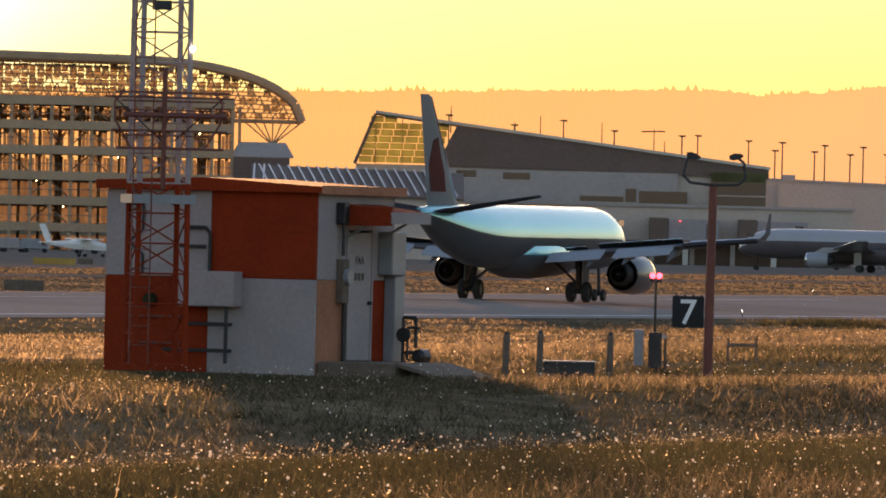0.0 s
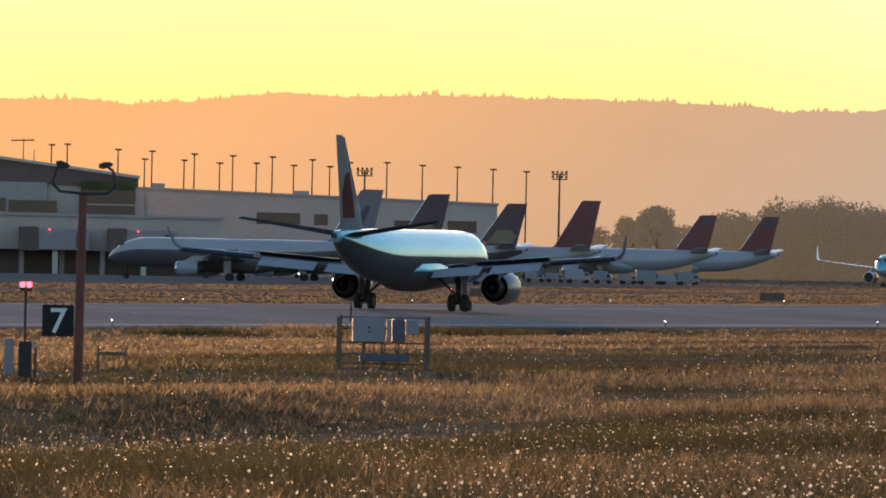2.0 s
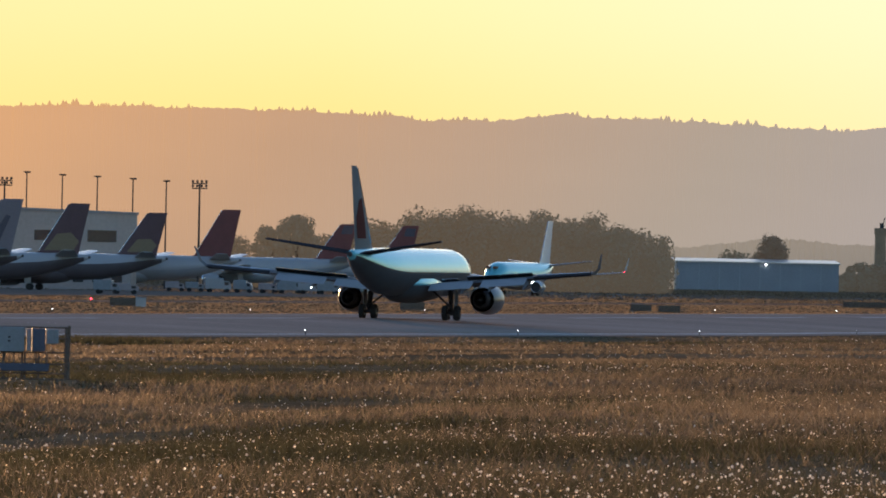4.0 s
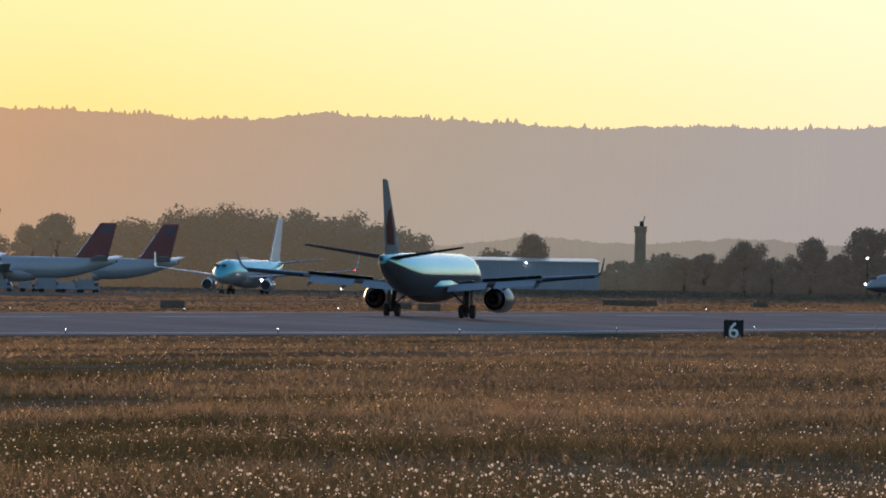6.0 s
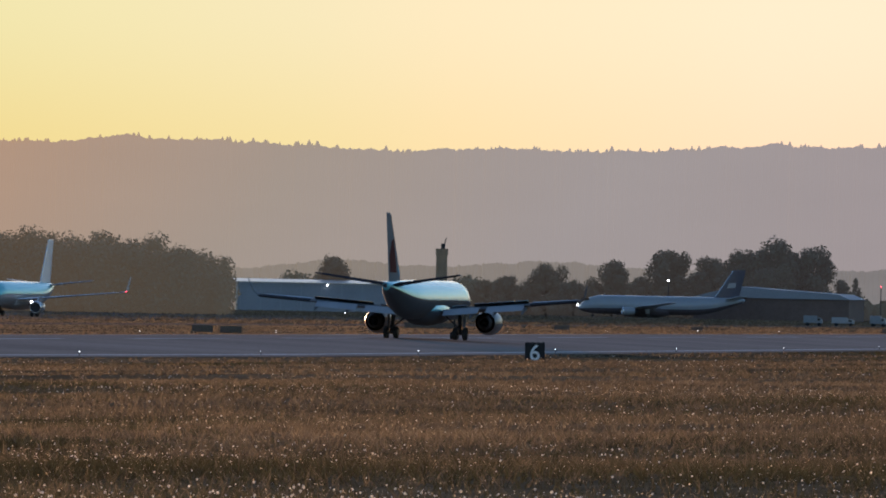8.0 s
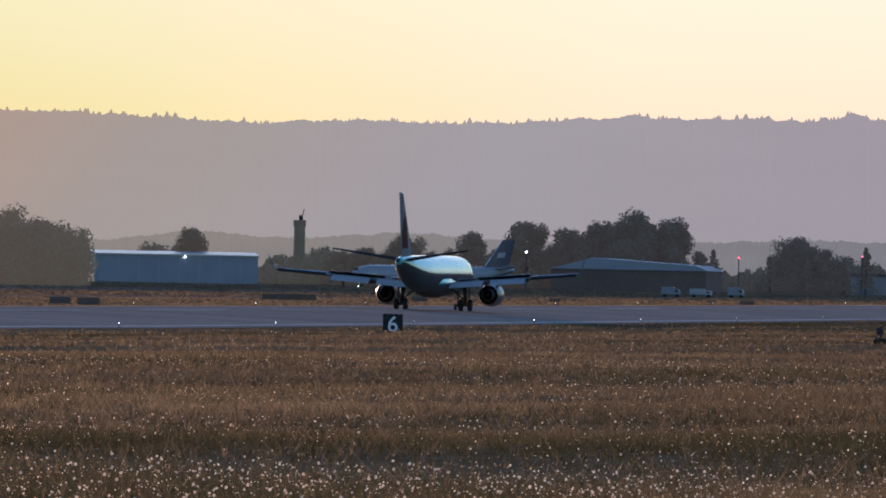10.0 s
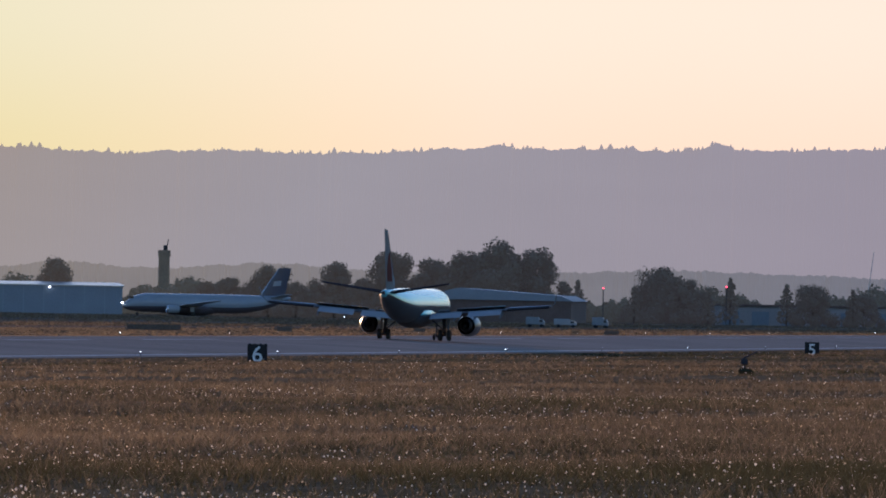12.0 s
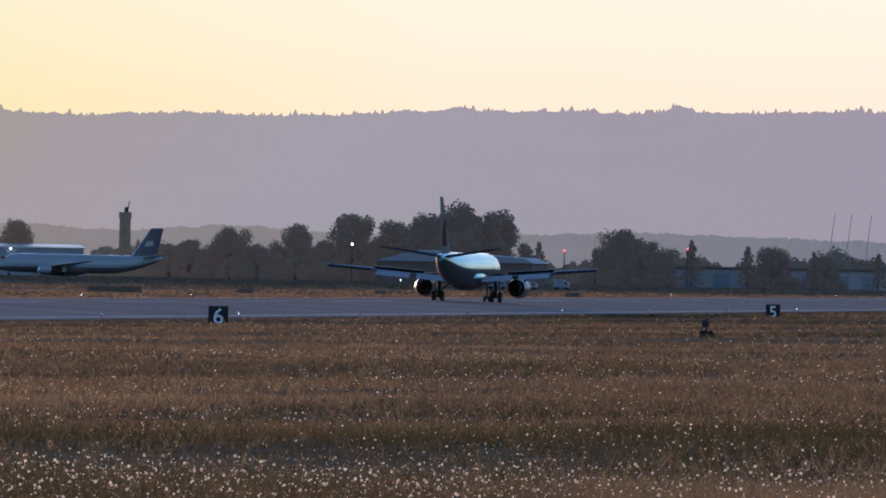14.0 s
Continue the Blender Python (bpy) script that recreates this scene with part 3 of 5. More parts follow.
# Shade under the fuselage is painted in by the dark lower hull.
blue_jet = jet(pose(-371, 2800, float(lie(-371, 2800)) + 0.03, 0, 0, 110), "white and blue-grey airliner taxiing with a navy tail fin",
               dict(NARROW, nose=16.5, nosewheel=13.0, tail=-24.0, height=11.8, finm="navy", upper="hullgrey", lower="hull_dark", split=-0.35, rx=2.05, rz=2.25, cz=3.0, wing_z=2.25, mark=[(2.4, 7.6), (4.4, 7.4), (4.0, 8.6), (2.2, 8.8)], markm="hullgrey", marklabel="plain pale emblem"))
part("landing_light", bmesh_ball((-4.2, 6.3, 2.3), 0.28), M["whitelamp"], white_jet, "bright landing light")
part("wingtip_light", bmesh_ball((-17.0, -3.5, 4.3), 0.11), M["redlamp"], white_jet, "red wingtip light")
part("nose_light", bmesh_ball((0, 16.6, 2.8), 0.25), M["whitelamp"], blue_jet, "bright nose light")


# ---- beside the runway ----
def hut():
    """Checkered equipment shelter; the origin is its near corner, front along -X, door side along +Y."""
    root = thing("equipment_shelter", level(557, 188, 2.32, -24), "red and white checkered equipment shelter on the grass", "shed")
    part("slab", boxed(-3.6, -0.03, 0.03, 3.05, -0.9, 0.06), M["wood"], root, "low dark base")
    for x0, x1, z0, z1, c in ((-3.67, -1.83, 1.36, 2.74, "hutwhite"), (-1.83, 0, 1.36, 2.74, "hutred"), (-3.67, -1.86, -0.16, 1.36, "hutred"), (-1.86, 0, -0.16, 1.36, "hutwhite")):
        part("front_panel", boxed(x0 + 0.004, x1 - 0.004, 0, 0.08, z0 + 0.004, z1 - 0.004, 0.006), M[c], root)
    for y0, y1, z0, z1, c in ((0.08, 1.18, 1.36, 2.74, "hutwhite"), (0.08, 1.18, -0.16, 1.36, "hutfaded"), (2.2, 3.08, 1.36, 2.74, "hutwhite"), (2.2, 3.08, 0.06, 1.36, "hutred"), (1.18, 2.2, 2.16, 2.74, "hutwhite")):
        part("side_panel", boxed(-0.08, 0, y0 + 0.004, y1 - 0.004, z0 + 0.004, z1 - 0.004, 0.006), M[c], root)
    part("back_wall", boxed(-3.67, 0, 3.0, 3.08, 0.06, 2.74), M["hutwhite"], root)
    part("far_wall", boxed(-3.67, -3.59, 0.08, 3.0, 0.06, 2.74), M["hutred"], root)
    roof = part("roof", loft([[(-3.8, y, 2.74), (0.14, y, 2.74), (0.14, y, 2.84), (-1.9, y, 2.95), (-3.8, y, 2.88)] for y in (-0.14, 3.2)]), M["hutred"], root, "shallow red roof with overhanging eaves")
    part("fascia", boxed(0.142, 0.16, -0.14, 3.2, 2.72, 2.86), M["hutfaded"], roof, "faded salmon fascia")
    door = part("door", boxed(-0.05, 0.012, 1.22, 2.16, 0.08, 2.12, 0.008), M["hutwhite"], root, "white painted steel door")
    part("door_handle", rodded((0.02, 2.04, 1.0), (0.09, 2.04, 1.0), 0.03), M["darkmetal"], door)
    for a, b in ((1.17, 1.22), (2.16, 2.21)):
        part("door_frame", boxed(-0.04, 0.03, a, b, 0.06, 2.17), M["hutwhite"], door)
    for z, s, txt in ((1.62, 0.115, "FAA"),):
        cu = bpy.data.curves.new("lettering", "FONT")
        cu.body, cu.size, cu.extrude, cu.align_x = txt, s * 1.6, 0.003, "CENTER"
        cu.materials.append(M["darkmetal"])
        t = new("lettering", cu)
        t.parent, t.matrix_basis = door, Matrix.Translation((0.018, 1.69, z)) @ Euler((radians(90), 0, radians(90))).to_matrix().to_4x4()
    for k in range(3):
        part("small_print", boxed(0.012, 0.016, 1.5 + 0.14 * k, 1.6 + 0.14 * k, 1.36, 1.48), M["darkmetal"], door, "short dark printed bars")
    aw = part("awning", loft([[(x, 1.0, z), (x, 2.5, z), (x, 2.5, z + 0.10), (x, 1.0, z + 0.10)] for x, z in ((0.0, 2.48), (0.85, 2.36))]), M["hutred"], root, "sloping red door canopy")
    part("awning_fascia", boxed(0.0, 0.87, 0.96, 1.0, 2.24, 2.54), M["hutred"], aw)
    part("awning_edge", boxed(0.85, 0.89, 0.96, 2.5, 2.28, 2.46), M["hutwhite"], aw)
    for y in (1.05, 2.45):
        part("awning_brace", rodded((0, y, 2.0), (0.65, y, 2.38), 0.022), M["steel"], aw)
    part("air_conditioner", boxed(0.0, 0.26, 2.45, 3.0, 1.45, 2.15, 0.02), M["box"], root, "dark grey air conditioner on the wall")
    part("duct", boxed(0.0, 0.2, 2.72, 3.1, 0.06, 1.45, 0.015), M["box"], root, "grey metal wall duct")
    part("junction_box", boxed(-2.32, -1.26, -0.34, 0, 0.9, 1.46, 0.015), M["hutwhite"], root, "white steel cabinet on the front wall")
    part("conduit", tube(bmesh.new(), [(-2.3, -0.05, 2.15), (-1.9, -0.05, 2.15), (-1.82, -0.05, 2.05), (-1.82, -0.05, 1.46)], 0.03), M["darkmetal"], root, "dark bent conduit")
    part("conduit", tube(bmesh.new(), [(-2.35, -0.05, 1.85), (-1.9, -0.05, 1.85)], 0.025), M["darkmetal"], root)
    part("gauge", rodded((-2.85, -0.1, 0.98), (-2.85, 0.0, 0.98), 0.11, seg=14), M["green"], root, "round green gauge")
    for z in (0.72, 0.3):
        part("wall_rail", rodded((-3.3, -0.06, z), (-2.3, -0.06, z), 0.02, seg=6), M["rust"], root)
    part("conduit", tube(bmesh.new(), [(-3.3, -0.05, 2.5), (-3.0, -0.05, 2.5), (-3.0, -0.05, 2.1), (-3.25, -0.05, 1.9), (-3.0, -0.05, 1.7), (-3.0, -0.05, 1.4)], 0.022), M["darkmetal"], root)
    part("pipe_stand", tube(tube(tube(bmesh.new(), [(-1.4, -0.3, 0), (-1.4, -0.3, 0.9)], 0.03), [(-2.1, -0.3, 0.62), (-1.3, -0.3, 0.62)], 0.03), [(-2.5, -0.3, 0.2), (-1.3, -0.3, 0.2)], 0.03), M["darkmetal"], root)
    part("meter", rodded((0.0, 0.95, 1.42), (0.2, 0.95, 1.42), 0.13, seg=14), M["box"], root, "round grey electricity meter")
    part("meter_box", boxed(0.0, 0.12, 0.82, 1.06, 1.0, 1.7, 0.01), M["wood"], root)
    part("riser_pipe", tube(bmesh.new(), [(0.08, 1.0, 0), (0.08, 1.0, 1.0)], 0.045), M["darkmetal"], root)
    part("riser_pipe", tube(bmesh.new(), [(0.08, 0.9, 1.75), (0.08, 0.9, 2.3)], 0.03), M["darkmetal"], root)
    part("wall_lamp", boxed(0, 0.16, 0.75, 0.95, 2.25, 2.6, 0.02), M["darkmetal"], root, "dark wall lamp")
    part("step_platform", boxed(0.02, 1.3, 0.1, 2.6, -0.6, 0.07, 0.01), M["wood"], root, "low dark timber platform")
    part("ramp", loft([[(x, 0.3, z - 0.06), (x, 2.4, z - 0.06), (x, 2.4, z), (x, 0.3, z)] for x, z in ((1.3, 0.08), (2.25, -0.16))]), M["wood"], root, "short sloping ramp")
    pump = part("valve_assembly", tube(tube(tube(bmesh.new(), [(0.28, 2.9, 0), (0.28, 2.9, 0.78), (0.5, 2.9, 0.78), (0.5, 2.9, 0.3)], 0.03), [(0.4, 2.8, 0.1), (0.4, 2.8, 0.62), (0.62, 2.8, 0.62)], 0.022), [(0.3, 2.85, 0.22), (0.68, 2.85, 0.22), (0.68, 2.85, 0.0)], 0.03), M["darkmetal"], root, "dark pipework with valves")
    part("valve_wheel", rodded((0.36, 2.7, 0.5), (0.36, 2.74, 0.5), 0.12, seg=14), M["darkmetal"], pump)
    part("pump_body", loft([ellipse(2.7 + d, 0.62, 0.16, k, k, 12) for d, k in ((0, 0.06), (0.05, 0.12), (0.3, 0.12), (0.34, 0.05))]), M["darkmetal"], pump)


def tower():
    """Lattice mast with horizontal antenna bars, banded red and white."""
    root = thing("antenna_mast", level(276, 186.2, 2.33, 12), "red and white lattice antenna mast with crossbars", "antenna mast")
    w, top = 0.40, 9.5
    band = 1.42
    corners = [(-w, -w), (w, -w), (w, w), (-w, w)]
    k = 0
    z = 0.0
    while z < top:
        z1 = min(z + band, top)
        m = M["hutred"] if k % 2 == 0 and k < 2 else (M["hutred"] if k % 2 == 1 and k < 2 else (M["hutwhite"] if k < 5 else M["hutred"]))
        for x, y in corners:
            s = 1 - 0.012 * z
            s1 = 1 - 0.012 * z1
            part("leg", rodded((x * s, y * s, z), (x * s1, y * s1, z1), 0.045, seg=8), m, root)
        n = 3
        for q in range(n):
            a, b = z + (z1 - z) * q / n, z + (z1 - z) * (q + 1) / n
            for i in range(4):
                (x0, y0), (x1, y1) = corners[i], corners[(i + 1) % 4]
                part("brace", rodded((x0, y0, a) if (q + i) % 2 else (x0, y0, b), (x1, y1, b) if (q + i) % 2 else (x1, y1, a), 0.014, seg=5), m, root)
                part("crossbar", rodded((x0, y0, a), (x1, y1, a), 0.014, seg=5), m, root)
        z, k = z1, k + 1
    for x in (-0.52, -0.22):
        part("ladder_rail", rodded((x, -w - 0.12, 0), (x, -w - 0.12, top), 0.012, seg=6), M["rust"], root)
    for q in range(30):
        part("rung", rodded((-0.52, -w - 0.12, 0.3 + q * 0.3), (-0.22, -w - 0.12, 0.3 + q * 0.3), 0.009, seg=5), M["rust"], root)
    part("platform", boxed(-0.5, 0.5, -0.5, 0.5, 2.52, 2.66), M["box"], root, "small grey platform")
    part("centre_pole", rodded((-0.06, -0.6, 2.75), (-0.06, -0.6, 4.66), 0.04), M["rust"], root)
    for z, x0, x1, r in ((4.26, -0.85, 0.98, 0.02), (4.18, -1.0, 1.05, 0.018), (4.12, -0.75, 0.9, 0.018), (3.9, -0.72, 0.92, 0.055), (3.66, -0.9, 0.95, 0.018), (3.58, -0.7, 0.7, 0.015), (3.38, -0.82, 0.9, 0.026), (3.98, -0.8, 1.0, 0.015)):
        part("crossbar", rodded((x0, -0.6, z), (x1, -0.6, z), r * 0.85, seg=7), M["rust"], root, "rusty horizontal antenna bar")
    for s in (-1, 1):
        part("reflector", tube(bmesh.new(), [(s * 0.72, -0.62, 4.28), (s * 0.86, -0.62, 4.1), (s * 0.84, -0.62, 3.8), (s * 0.6, -0.62, 3.4)], 0.018), M["rust"], root)
        part("stay", rodded((s * 0.9, -0.6, 4.2), (s * 0.1, -0.6, 3.5), 0.012, seg=5), M["darkmetal"], root)
    part("obstruction_lamp", bmesh_ball((0.4, -0.45, 4.95), 0.05), M["whitelamp"], root)
    part("side_box", boxed(-0.25, 0.02, -0.6, -0.4, 5.55, 5.7), M["darkmetal"], root)


def numeral_sign(st, r, digit, size=1.36):
    root = thing("distance_sign", faced(st, r, 0), "square black runway sign with a white numeral %s" % digit, "sign", "runway distance signs")
    panel = part("panel", boxed(-size / 2, size / 2, -0.12, 0.12, 0.06, size + 0.06, 0.02), M["sign"], root)
    cu = bpy.data.curves.new("numeral", "FONT")
    cu.body, cu.size, cu.extrude, cu.align_x, cu.offset = digit, size * 1.12, 0.004, "CENTER", 0.012
    cu.materials.append(M["figure"])
    t = new("numeral", cu)
    t.parent, t.matrix_basis = root, Matrix.Translation((0, -0.126, 0.06 + size * 0.12)) @ Euler((radians(90), 0, 0)).to_matrix().to_4x4()
    for k in range(4):
        part("cap", boxed(-size / 2 + 0.12 + k * 0.36, -size / 2 + 0.22 + k * 0.36, -0.05, 0.05, size + 0.06, size + 0.12), M["darkmetal"], root)
    for s in (-0.45, 0.45):
        part("leg", rodded((s, 0, -0.3), (s, 0, 0.08), 0.04), M["steel"], root)


def roadside():
    # red pole with two lamp heads
    root = thing("approach_light_pole", faced(1254, 186), "dull red steel pole with two hooped lamp heads", "light pole")
    part("pole", rodded((0, 0, -0.3), (0.03, 0, 3.1), 0.08, 0.065, 12), M["rust"], root)
    part("hoop", tube(bmesh.new(), [(0.02, 0, 3.12), (-0.33, 0, 3.15), (-0.45, 0, 3.27), (-0.40, 0, 3.5), (-0.33, 0, 3.58)], 0.022), M["darkmetal"], root)
    part("hoop", tube(bmesh.new(), [(0.02, 0, 3.12), (0.42, 0, 3.13), (0.53, 0, 3.25), (0.5, 0, 3.48), (0.42, 0, 3.54)], 0.022), M["darkmetal"], root)
    for x, t in ((-0.3, 12), (0.37, -8)):
        part("lamp_head", loft([[(x + dx, y, 3.57 + z + dx * math.tan(radians(-t)) * (1 if t > 0 else 1)) for y, z in ((-k, -k), (k, -k), (k, k), (-k, k))] for dx, k in ((-0.1, 0.03), (-0.03, 0.055), (0.06, 0.045), (0.12, 0.015))]), M["darkmetal"], root, "dark lamp head")
    # red twin lamp on a cabinet
    root = thing("warning_light", faced(1160, 196, 0, 0.05), "twin red warning lamp on a thin mast over grey cabinets", "warning light")
    part("mast", rodded((0, 0, 0.4), (0, 0, 1.45), 0.022), M["darkmetal"], root)
    for s in (-1, 1):
        lamp = part("lamp", bmesh_ball((s * 0.055, -0.02, 1.55), 0.05, 2), M["redlamp"], root, "glowing red lamp", smooth=True)
        part("lamp_base", rodded((s * 0.055, 0, 1.44), (s * 0.055, 0, 1.5), 0.05, seg=10), M["darkmetal"], lamp)
    part("cabinet", boxed(-0.34, -0.18, -0.12, 0.12, 0.06, 0.66, 0.01), M["box"], root, "pale grey cabinet")
    part("control_box", boxed(-0.1, 0.12, -0.15, 0.1, 0.02, 0.62, 0.01), M["darkmetal"], root)
    part("bracket", boxed(-0.1, 0.2, -0.12, -0.06, 0.52, 0.58), M["steel"], root)
    for x in (0.04, 0.18):
        part("post", rodded((x, 0, -0.2), (x, 0, 0.6), 0.022), M["wood"], root)
    # posts
    first = thing("fence_post", faced(896, 185), "weathered grey timber post standing in the grass", "post", "timber posts")
    part("post", rodded((0, 0, -0.2), (0.02, 0, 0.90), 0.055, 0.05, 8), M["wood"], first)
    part("cap", rodded((0.02, 0, 0.90), (0.02, 0, 0.95), 0.04, 0.03, 8), M["darkmetal"], first)
    copy_thing(first, faced(956, 185.5, 30))
    copy_thing(first, faced(1081, 187, 60) @ Matrix.Translation((0, 0, -0.1)))
    root = thing("service_pit", faced(1011, 187), "low dark hatch box with a pale rim", "hatch box")
    part("box", boxed(-0.42, 0.40, -0.3, 0.3, -0.2, 0.40, 0.015), M["darkmetal"], root)
    part("lid", boxed(-0.43, 0.41, -0.31, 0.31, 0.40, 0.425, 0.01), M["steel"], root, "pale metal lid")
    root = thing("low_barrier", faced(1315, 205), "low H-shaped steel frame in the grass", "frame")
    for x in (-0.24, 0.24):
        part("post", rodded((x, 0, -0.2), (x, 0, 0.42), 0.02), M["wood"], root)
    part("bar", boxed(-0.25, 0.25, -0.03, 0.03, 0.28, 0.34), M["wood"], root)
    # cabinet rack
    root = thing("equipment_rack", faced(1797, 216, 4, -0.05), "steel pipe rack carrying grey electrical cabinets", "rack")
    for x in (-0.81, 0.80):
        part("post", rodded((x, 0, -0.25), (x, 0, 1.04), 0.024), M["wood"], root)
        part("post", rodded((x, 0.7, -0.25), (x, 0.7, 1.0), 0.03), M["wood"], root)
    part("whip_antenna", rodded((-0.63, 0, 0.9), (-0.63, 0, 1.24), 0.018), M["darkmetal"], root)
    for z in (1.0, 0.80, 0.54, 0.33, 0.16, 0.06):
        part("rail", rodded((-0.84, -0.01, z), (0.83, -0.01, z), 0.015), M["wood"], root)
    for x in (-0.38, 0.0, 0.25, -0.05):
        part("upright", rodded((x, 0.02, -0.2), (x, 0.02, 0.55), 0.018), M["wood"], root)
    c = part("cabinet", boxed(-0.60, -0.02, -0.16, 0.10, 0.55, 1.0, 0.012), M["box"], root, "pale grey steel cabinet")
    for z in (0.80, 0.73):
        part("latch", boxed(-0.33, -0.28, -0.175, -0.16, z, z + 0.03), M["darkmetal"], c)
    part("cabinet", boxed(0.12, 0.36, -0.14, 0.1, 0.56, 0.98, 0.012), M["bluecover"], root, "dark blue grey cabinet")
    part("cabinet", boxed(0.37, 0.60, -0.14, 0.1, 0.70, 0.97, 0.012), M["box"], root, "small grey cabinet")
    part("disconnect", boxed(0.02, 0.10, -0.12, 0.05, 0.57, 0.96, 0.01), M["hutwhite"], root, "narrow white box")
    part("trough", boxed(-0.46, 0.44, -0.1, 0.06, 0.20, 0.34, 0.01), M["bluecover"], root, "long blue wiring trough")
    for q in range(5):
        part("conduit", rodded((-0.4 + 0.2 * q, -0.02, 0.34), (-0.4 + 0.2 * q, -0.02, 0.55), 0.014), M["wood"], root)
    # wind indicator out in the field
    root = thing("field_instrument", faced(4336, 385, 10), "small dark weather instrument on a short stand", "instrument")
    part("stand", rodded((0, 0, -0.2), (0.02, 0, 0.5), 0.03), M["darkmetal"], root)
    for x, y in ((-0.22, -0.1), (0.22, -0.1), (0.0, 0.25)):
        part("leg", rodded((x, y, -0.1), (0, 0, 0.35), 0.018, seg=6), M["darkmetal"], root)
    part("housing", boxed(-0.11, 0.11, -0.1, 0.1, 0.42, 0.62, 0.03), M["tailgrey"], root, "dark instrument housing")
    part("boom", rodded((-0.08, 0, 0.60), (0.42, 0, 0.86), 0.025), M["darkmetal"], root)
    part("foot", boxed(-0.25, 0.27, -0.2, 0.2, -0.1, 0.30, 0.08), M["green"], root, "mossy green foot")
    part("cable_box", boxed(-0.95, -0.5, -0.1, 0.1, -0.1, 0.06, 0.02), M["darkmetal"], root)
    # edge lights
    first = None
    for k in range(-6, 22):
        for p in (159.0, 205.5):
            y = 750 + 61 * k
            m = pose(-p, y, float(lie(-p, y)))
            if first is None:
                first = thing("runway_edge_light", m, "small glowing runway edge light on a stake", "runway light", "runway edge lights")
                part("stake", rodded((0, 0, -0.2), (0, 0, 0.3), 0.03), M["darkmetal"], first)
                part("lens", bmesh_ball((0, 0, 0.36), 0.03), M["whitelamp"], first, "glowing white lens")
            else:
                copy_thing(first, m)
    root = thing("marker_box", faced(2000, 1130), "small pale equipment box beside a dark board", "box")
    part("body", boxed(-0.5, 0.5, -0.3, 0.3, -0.1, 0.9, 0.04), M["offwhite"], root)
    part("lid", boxed(-0.54, 0.54, -0.34, 0.34, 0.9, 0.98, 0.02), M["box"], root)
    root = thing("obstruction_light", faced(1912, 1130), "small red obstruction light on a stake", "light")
    part("stake", rodded((0, 0, -0.2), (0, 0, 0.6), 0.04), M["darkmetal"], root)
    part("lens", bmesh_ball((0, 0, 0.7), 0.1), M["redlamp"], root, "glowing red lens")
    # boards seen from behind across the runway
    for st, r, w, h in ((42, 705, 2.4, 0.85), (95, 1230, 4.4, 0.9), (150, 1260, 1.6, 0.8), (925, 1190, 2.2, 0.85), (1968, 1130, 2.5, 0.95), (3290, 1535, 7.0, 0.95), (3521, 1560, 2.0, 0.85), (2480, 1150, 2.4, 1.0), (2885, 1230, 2.2, 0.9), (2935, 1200, 2.2, 0.95), (4100, 1600, 2.0, 0.8), (3760, 1650, 1.6, 0.7)):
        root = thing("guidance_sign", faced(st, r, 0), "low dark airfield guidance board seen from behind", "sign", "guidance boards")
        part("board", boxed(-w / 2, w / 2, -0.1, 0.1, 0.08, h * 0.85, 0.03), M["ochre" if st == 95 else "wood"], root)
        for s in (-0.4, 0.4):
            part("leg", rodded((s * w, 0, -0.2), (s * w, 0, 0.1), 0.05), M["steel"], root)


hut()
tower()
numeral_sign(1218, 509, "7")
numeral_sign(3474, 810, "6")
numeral_sign(4455, 1108, "5")
roadside()


